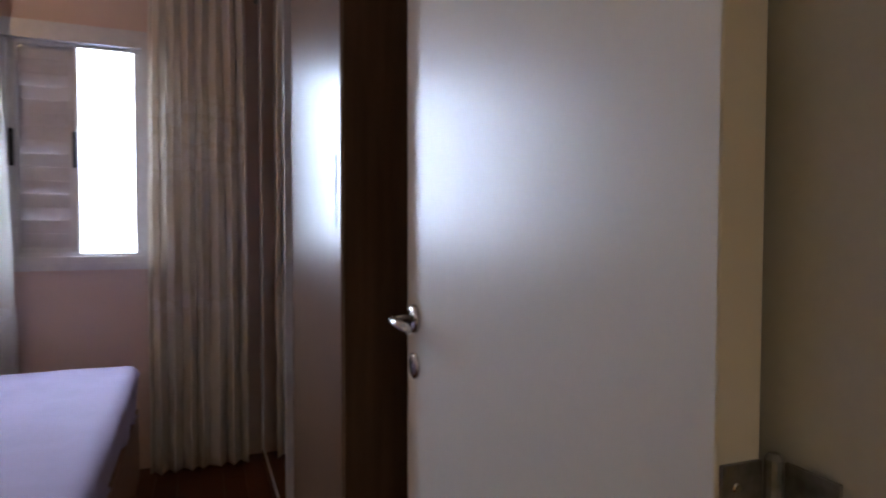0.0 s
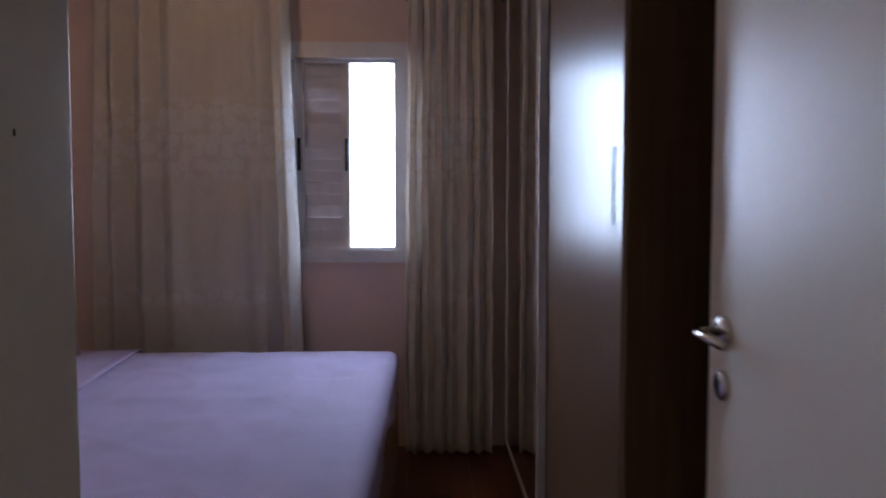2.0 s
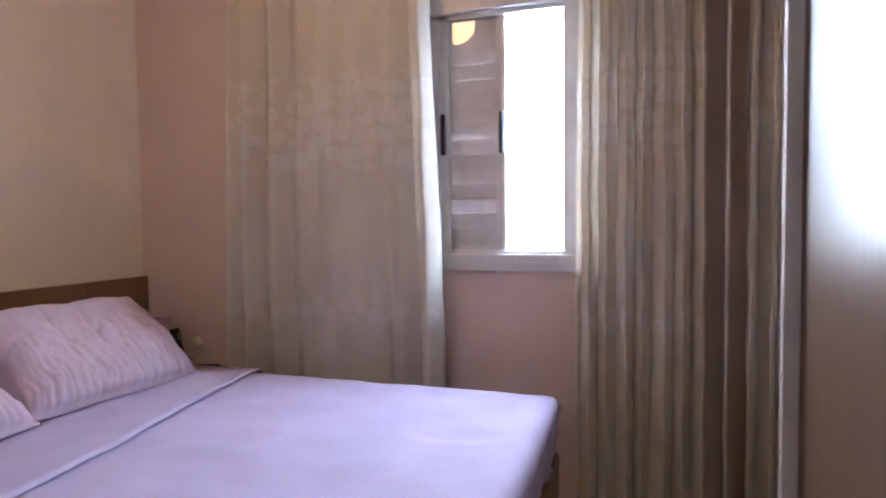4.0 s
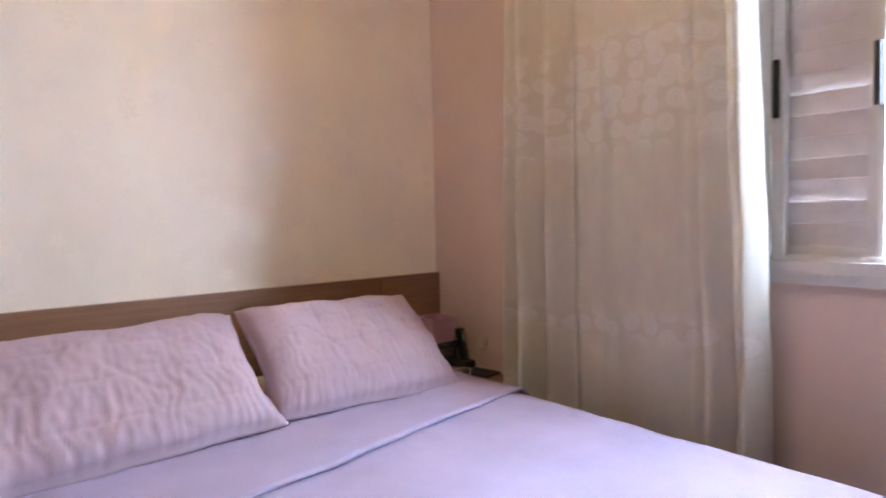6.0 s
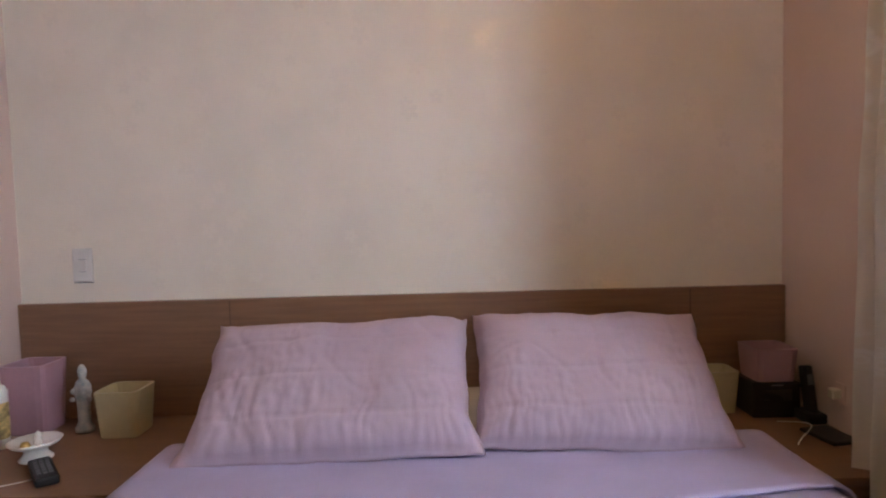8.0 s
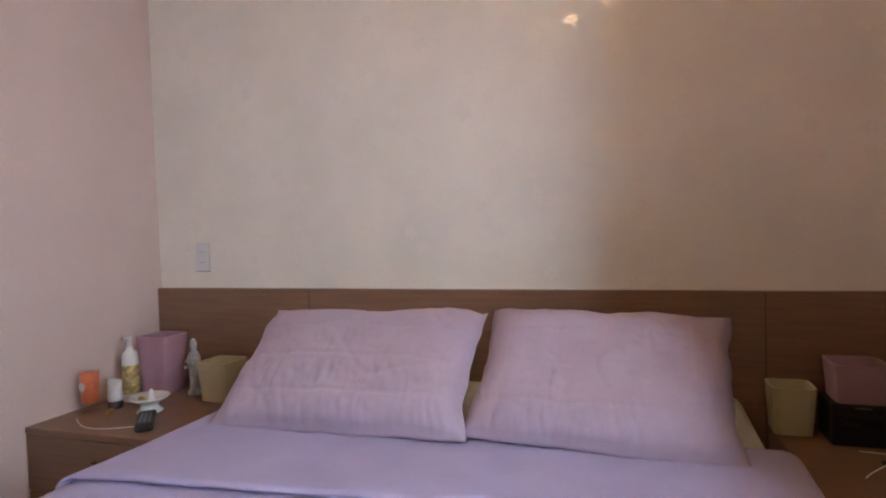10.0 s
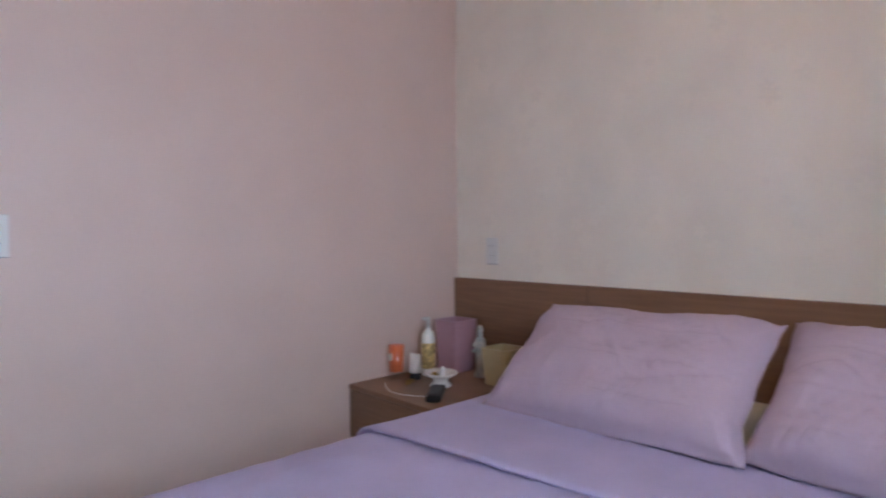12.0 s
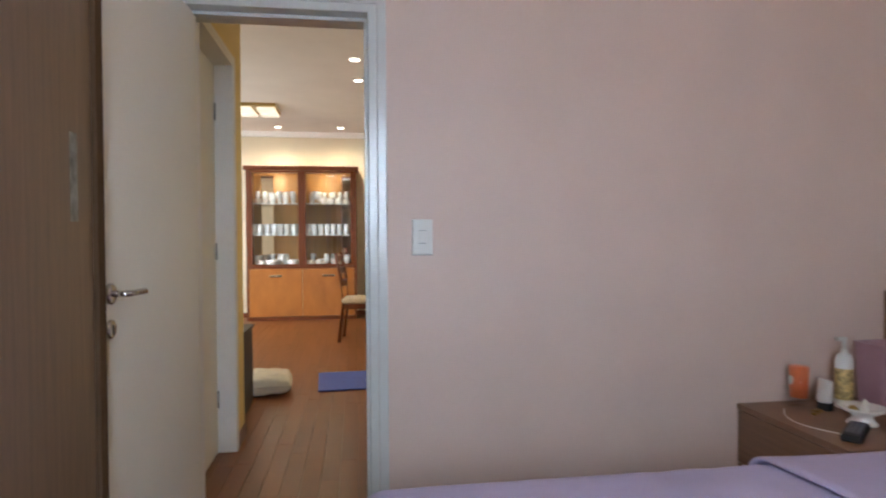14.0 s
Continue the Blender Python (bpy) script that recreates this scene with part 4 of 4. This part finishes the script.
def bedroom_lamp():
    c = thing("bedroom_ceiling_lamp", "round frosted glass ceiling lamp, lit warm", "ceiling light", "", (1.33, 1.80, CEIL))
    part("base", lathe([(0.10, 0.0), (0.10, -0.02), (0.09, -0.03)], n=28), MAT["white_paint"], c, "", True)
    part("bowl", lathe([(0.17, -0.03), (0.175, -0.036), (0.15, -0.065), (0.08, -0.085), (0.01, -0.09)], n=32), MAT["bowl_on"], c, "glowing frosted bowl", True)


bedroom_lamp()

# ---- wardrobe ----


def wardrobe():
    w = thing("wardrobe", "tall brown wardrobe with lacquered and mirrored sliding doors", "wardrobe", "", (0, 0, 0))
    x0, y0, y1, z1 = 2.69, 0.85, L - 0.12, 2.48
    part("end_panel", box(x0 - 0.004, XR - 0.003, y0, y0 + 0.036, 0, z1, 0.002), MAT["wood_ward"], w, "matt olive brown end panel")
    part("end_panel", box(x0, XR - 0.003, y1 - 0.022, y1, 0, z1, 0.002), MAT["wood_dark"], w)
    part("top_panel", box(x0, XR - 0.003, y0 + 0.036, y1 - 0.022, z1 - 0.022, z1), MAT["wood_dark"], w)
    part("plinth", box(x0 + 0.02, XR - 0.003, y0 + 0.036, y1 - 0.022, 0, 0.07), MAT["wood_dark"], w)
    part("back_panel", box(XR - 0.012, XR - 0.003, y0 + 0.036, y1 - 0.022, 0.07, z1 - 0.022), MAT["wood_dark"], w)
    d = part("sliding_door", box(x0 + 0.004, x0 + 0.024, y0 + 0.039, 1.65, 0.075, z1 - 0.03, 0.002), MAT["wood_front"], w, "glossy brown sliding door")
    part("handle", boxes((x0 + 0.0028, x0 + 0.0035, 0.955, 0.985, 1.195, 1.36)), MAT["steel"], d, "long flush metal grip")
    part("stile", box(x0 + 0.030, x0 + 0.050, 1.64, 1.815, 0.075, z1 - 0.03, 0.002), MAT["wood_dark"], w, "dark brown stile between the doors")
    m = part("mirror_door", boxes((x0 + 0.001, x0 + 0.050, 1.818, 1.848, 0.075, z1 - 0.03), (x0 + 0.001, x0 + 0.050, 2.700, 2.735, 0.075, z1 - 0.03), (x0 + 0.003, x0 + 0.050, 1.848, 2.700, 0.075, 0.10), (x0 + 0.003, x0 + 0.050, 1.848, 2.700, z1 - 0.055, z1 - 0.03)), MAT["aluminium"], w, "mirrored sliding door in an aluminium frame")
    part("mirror", box(x0 + 0.005, x0 + 0.011, 1.848, 2.700, 0.10, z1 - 0.055), MAT["mirror"], m, "clear silvered mirror")
    part("rail", boxes((x0 + 0.002, x0 + 0.06, y0 + 0.036, y1 - 0.022, 0.071, 0.0745)), MAT["wood_dark"], w)


wardrobe()

# ---- living room ----


def glassware(kind, at):
    group = "glasses and china in the cabinet"
    if kind == "glass":
        t = thing("drinking_glass", "tall pale drinking glass on a cabinet shelf", "glass", group, at)
        part("body", lathe([(0.026, 0), (0.030, 0.004), (0.037, 0.06), (0.040, 0.155), (0.037, 0.155), (0.033, 0.06), (0.026, 0.015), (0.001, 0.012)], n=12), MAT["crystal"], t, "", True)
    elif kind == "goblet":
        t = thing("wine_glass", "stemmed wine glass on a cabinet shelf", "glass", group, at)
        part("bowl", lathe([(0.030, 0), (0.030, 0.003), (0.005, 0.010), (0.005, 0.06), (0.026, 0.085), (0.036, 0.12), (0.031, 0.175)], n=12), MAT["crystal"], t, "", True)
    elif kind == "cup":
        t = thing("cup", "white china cup on a cabinet shelf", "cup", group, at)
        part("body", lathe([(0.022, 0), (0.024, 0.006), (0.042, 0.03), (0.047, 0.085), (0.043, 0.085), (0.034, 0.02), (0.001, 0.012)], n=12), MAT["china"], t, "", True)
        part("handle", tube([(0.042, 0, 0.07), (0.062, 0, 0.066), (0.066, 0, 0.045), (0.040, 0, 0.028)], 0.005, 6), MAT["china"], t)
    else:
        t = thing("bowl", "wide white china bowl on a cabinet shelf", "bowl", group, at)
        part("body", lathe([(0.035, 0), (0.037, 0.008), (0.075, 0.04), (0.092, 0.095), (0.087, 0.095), (0.066, 0.04), (0.001, 0.016)], n=16), MAT["china"], t, "", True)
    return t


def china_cabinet():
    c = thing("china_cabinet", "tall reddish wooden china cabinet with glass doors", "cabinet", "", (0, 0, 0))
    x0, x1, yb, yf, h, zc = 2.15, 3.70, LY0 + 0.003, -6.60, 2.20, 0.77
    xm = (x0 + x1) / 2
    part("side_panel", box(x0, x0 + 0.035, yb, yf, 0.05, h - 0.06, 0.003), MAT["wood_red"], c)
    part("side_panel", box(x1 - 0.035, x1, yb, yf, 0.05, h - 0.06, 0.003), MAT["wood_red"], c)
    part("crown", box(x0 - 0.03, x1 + 0.03, yb, yf + 0.03, h - 0.06, h, 0.008), MAT["wood_red"], c)
    part("base", box(x0 + 0.01, x1 - 0.01, yb, yf - 0.01, 0.0, 0.05), MAT["wood_red"], c)
    part("counter", box(x0 + 0.035, x1 - 0.035, yb, yf, zc - 0.03, zc), MAT["wood_red"], c)
    part("back_panel", box(x0 + 0.035, x1 - 0.035, yb, yb + 0.012, zc, h - 0.06), MAT["amber_back"], c, "amber wooden back")
    for xa, xb in ((x0 + 0.06, x0 + 0.22), (xm + 0.45, xm + 0.62)):
        part("mirror_back", box(xa, xb, yb + 0.013, yb + 0.016, zc + 0.02, h - 0.10), MAT["mirror"], c, "mirror strip at the back")
    part("divider", box(xm - 0.025, xm + 0.025, yb + 0.02, yf - 0.005, zc, h - 0.06), MAT["wood_red"], c)
    for z in (1.21, 1.66):
        part("shelf", box(x0 + 0.037, x1 - 0.037, yb + 0.02, yf - 0.04, z, z + 0.012), MAT["crystal"], c, "glass shelf")
    for a, b in ((x0 + 0.037, xm - 0.002), (xm + 0.002, x1 - 0.037)):
        d = part("glass_door", boxes((a, a + 0.05, yf - 0.02, yf, zc + 0.004, h - 0.065), (b - 0.05, b, yf - 0.02, yf, zc + 0.004, h - 0.065), (a + 0.05, b - 0.05, yf - 0.02, yf, zc + 0.004, zc + 0.03), (a + 0.05, b - 0.05, yf - 0.02, yf, h - 0.09, h - 0.065)), MAT["wood_red"], c)
        g = part("pane", box(a + 0.05, b - 0.05, yf - 0.013, yf - 0.009, zc + 0.03, h - 0.09), MAT["glass"], d)
        g.visible_shadow = False
        d2 = part("cupboard_door", box(a, b, yf - 0.02, yf, 0.055, zc - 0.034, 0.004), MAT["wood_red_lit"], c)
        xa = (a + b) / 2 + 0.005
        part("handle", boxes((xa - 0.09, xa - 0.01, yf + 0.001, yf + 0.018, 0.62, 0.65, 0.004), (xa + 0.0, xa + 0.08, yf + 0.001, yf + 0.018, 0.62, 0.65, 0.004)), MAT["chrome"], d2, "small bright metal pulls")
    rnd = random.Random(4)
    first = {}
    for z, kinds in ((zc + 0.001, ("bowl", "cup", "goblet", "glass", "bowl")), (1.223, ("glass", "glass", "glass", "glass")), (1.673, ("cup", "goblet", "glass", "goblet"))):
        for row, y in enumerate((-6.90, -6.79, -6.69)):
            x = x0 + 0.10
            while x < x1 - 0.11:
                k = rnd.choice(kinds) if z != 1.223 or row < 2 else "glass"
                wide = 0.195 if k == "bowl" else 0.108 if k == "cup" else 0.088
                x += wide / 2
                if abs(x - xm) > 0.03 + wide / 2 and x + wide / 2 < x1 - 0.04:
                    at = (x, y + rnd.uniform(-0.008, 0.008), z)
                    if k not in first:
                        first[k] = glassware(k, at)
                    else:
                        copy_thing(first[k], pose(*at))
                x += wide / 2 + rnd.uniform(0.0, 0.012)


china_cabinet()


def dining_chair():
    c = thing("dining_chair", "dark wooden dining chair with a cream padded seat", "chair", "", (2.10, -4.80, 0), -97)
    part("seat", box(-0.22, 0.22, -0.21, 0.21, 0.43, 0.49, 0.02, 3), MAT["seat"], c, "cream padded seat")
    part("apron", boxes((-0.21, 0.21, -0.20, -0.18, 0.37, 0.428), (-0.21, 0.21, 0.18, 0.20, 0.37, 0.428), (-0.21, -0.19, -0.18, 0.18, 0.37, 0.428), (0.19, 0.21, -0.18, 0.18, 0.37, 0.428)), MAT["wood_red"], c)
    for x in (-0.20, 0.20):
        part("leg", moved(lathe([(0.016, 0), (0.024, 0.42)], n=12), pose(x, -0.19, 0)), MAT["wood_red"], c)
        part("back_leg", tube([(x, 0.24, 0), (x, 0.19, 0.42), (x, 0.21, 0.70), (x, 0.27, 1.00)], 0.018, 10), MAT["wood_red"], c, smooth=True)
    for z in (0.62, 0.76, 0.90):
        part("slat", box(-0.19, 0.19, 0.20 + (z - 0.62) * 0.2, 0.222 + (z - 0.62) * 0.2, z, z + 0.07, 0.004), MAT["wood_red"], c)


dining_chair()


def side_table():
    t = thing("side_table", "dark wooden side table beside the china cabinet", "table", "", (1.70, -6.72, 0))
    part("tabletop", box(-0.33, 0.33, -0.25, 0.25, 0.70, 0.74, 0.004), MAT["wood_red"], t)
    part("shelf", box(-0.30, 0.30, -0.22, 0.22, 0.42, 0.44), MAT["wood_red"], t)
    for x in (-0.29, 0.29):
        for y in (-0.21, 0.21):
            part("leg", box(x - 0.025, x + 0.025, y - 0.025, y + 0.025, 0, 0.70, 0.003), MAT["wood_red"], t)
    m = thing("coffee_machine", "small black coffee machine on the side table", "coffee machine", "", (1.90, -6.66, 0.74))
    part("body", boxes((-0.08, 0.08, -0.12, 0.0, 0, 0.36, 0.012), (-0.08, 0.08, 0.0, 0.12, 0.24, 0.36, 0.012), (-0.08, 0.08, 0.0, 0.12, 0, 0.03, 0.006)), MAT["black"], m)
    part("drip_tray", box(-0.06, 0.06, 0.01, 0.11, 0.031, 0.04), MAT["chrome"], m)


side_table()
mat = thing("exercise_mat", "blue foam exercise mat lying on the floor", "mat", "", (1.66, -2.78, 0.001), 3)
part("slab", box(-0.82, 0.82, -0.31, 0.31, 0, 0.012, 0.004), MAT["blue"], mat)


def floor_cushion():
    c = pillow("cream cushion lying on the living room floor", 0, 0.38, 0.40, 0.0, -0.001, 0, 41, mat="cream", group="", thick=0.075)
    c.name = "floor_cushion"
    tagged(c, category="cushion")
    c.matrix_world = pose(2.66, -2.50, 0.085, 0, 90, 6)


floor_cushion()


def low_cabinet():
    c = thing("low_cabinet", "low black cabinet against the living room wall", "cabinet", "", (0, 0, 0))
    part("body", box(2.89, 3.39, -2.15, -1.62, 0.02, 0.55, 0.004), MAT["black"], c)
    part("top", box(2.88, 3.40, -2.16, -1.61, 0.55, 0.57, 0.003), MAT["black"], c)
    part("plinth", box(2.915, 3.365, -2.13, -1.64, 0, 0.02), MAT["black"], c)


low_cabinet()


def downlight(x, y):
    d = thing("downlight", "small round recessed ceiling spotlight, lit", "ceiling light", "spotlights in the living room ceiling", (x, y, LC))
    part("ring", lathe([(0.045, 0.0), (0.058, 0.0), (0.058, -0.006), (0.045, -0.010)], n=24), MAT["white_paint"], d, "", True)
    part("lens", lathe([(0.042, -0.0105), (0.042, -0.013)], n=24), MAT["lamp_on"], d, "glowing warm lens")


for sx, sy in ((2.37, -6.55), (3.24, -6.55), (2.165, -3.20), (2.13, -3.90)):
    downlight(sx, sy)


def ceiling_lamp():
    c = thing("ceiling_lamp", "square metal ceiling lamp with glowing glass plates", "ceiling light", "", (3.33, -5.3, LC))
    part("frame", boxes((-0.25, 0.25, -0.25, 0.25, -0.035, 0.0, 0.004)), MAT["gold"], c)
    for x in (-0.13, 0.13):
        for y in (-0.13, 0.13):
            part("shade", box(x - 0.10, x + 0.10, y - 0.10, y + 0.10, -0.075, -0.045, 0.004), MAT["plate_on"], c, "glowing glass plate")
            part("stud", box(x - 0.01, x + 0.01, y - 0.01, y + 0.01, -0.045, -0.035), MAT["chrome"], c)


ceiling_lamp()

# ---- floorboards ----


def floorboards(parent, x0, x1, y0, y1, width, length, mat, seed):
    rnd = random.Random(seed)
    meshes = {}
    x = x0
    while x < x1 - 0.005:
        w = min(width, x1 - x)
        y = y0 - rnd.uniform(0, length * 0.8)
        while y < y1:
            a, b = max(y, y0), min(y + length, y1)
            if b - a > 0.02:
                key = (round(w, 3), round(b - a, 2))
                if key not in meshes:
                    meshes[key] = mesh_of("floorboard", box(0.0008, w - 0.0008, 0.0008, key[1] - 0.0008, -0.012, 0.0, 0.0012, 1), MAT[mat])
                ob = new("floorboard", meshes[key])
                ob.parent = parent
                ob.location = (x, a, rnd.uniform(-0.0005, 0.0))
            y += length
        x += width


floorboards(floor, 2.0, XR, 0.0, L, 0.10, 0.9, "floor_red", 5)
structure("floor_under_bed", box(0.0, 1.998, 0.0, L, -0.012, -0.001), MAT["floor_red"], "reddish brown wooden floor under the bed")
floorboards(floor_living, 1.0, 4.6, -7.05, -T - 0.006, 0.09, 1.1, "floor_hall", 6)
structure("floor_living_edge", boxes((LX0, 0.998, LY0, LY1, -0.012, -0.001), (4.602, LX1, LY0, LY1, -0.012, -0.001)), MAT["floor_hall"], "reddish brown wooden floor")
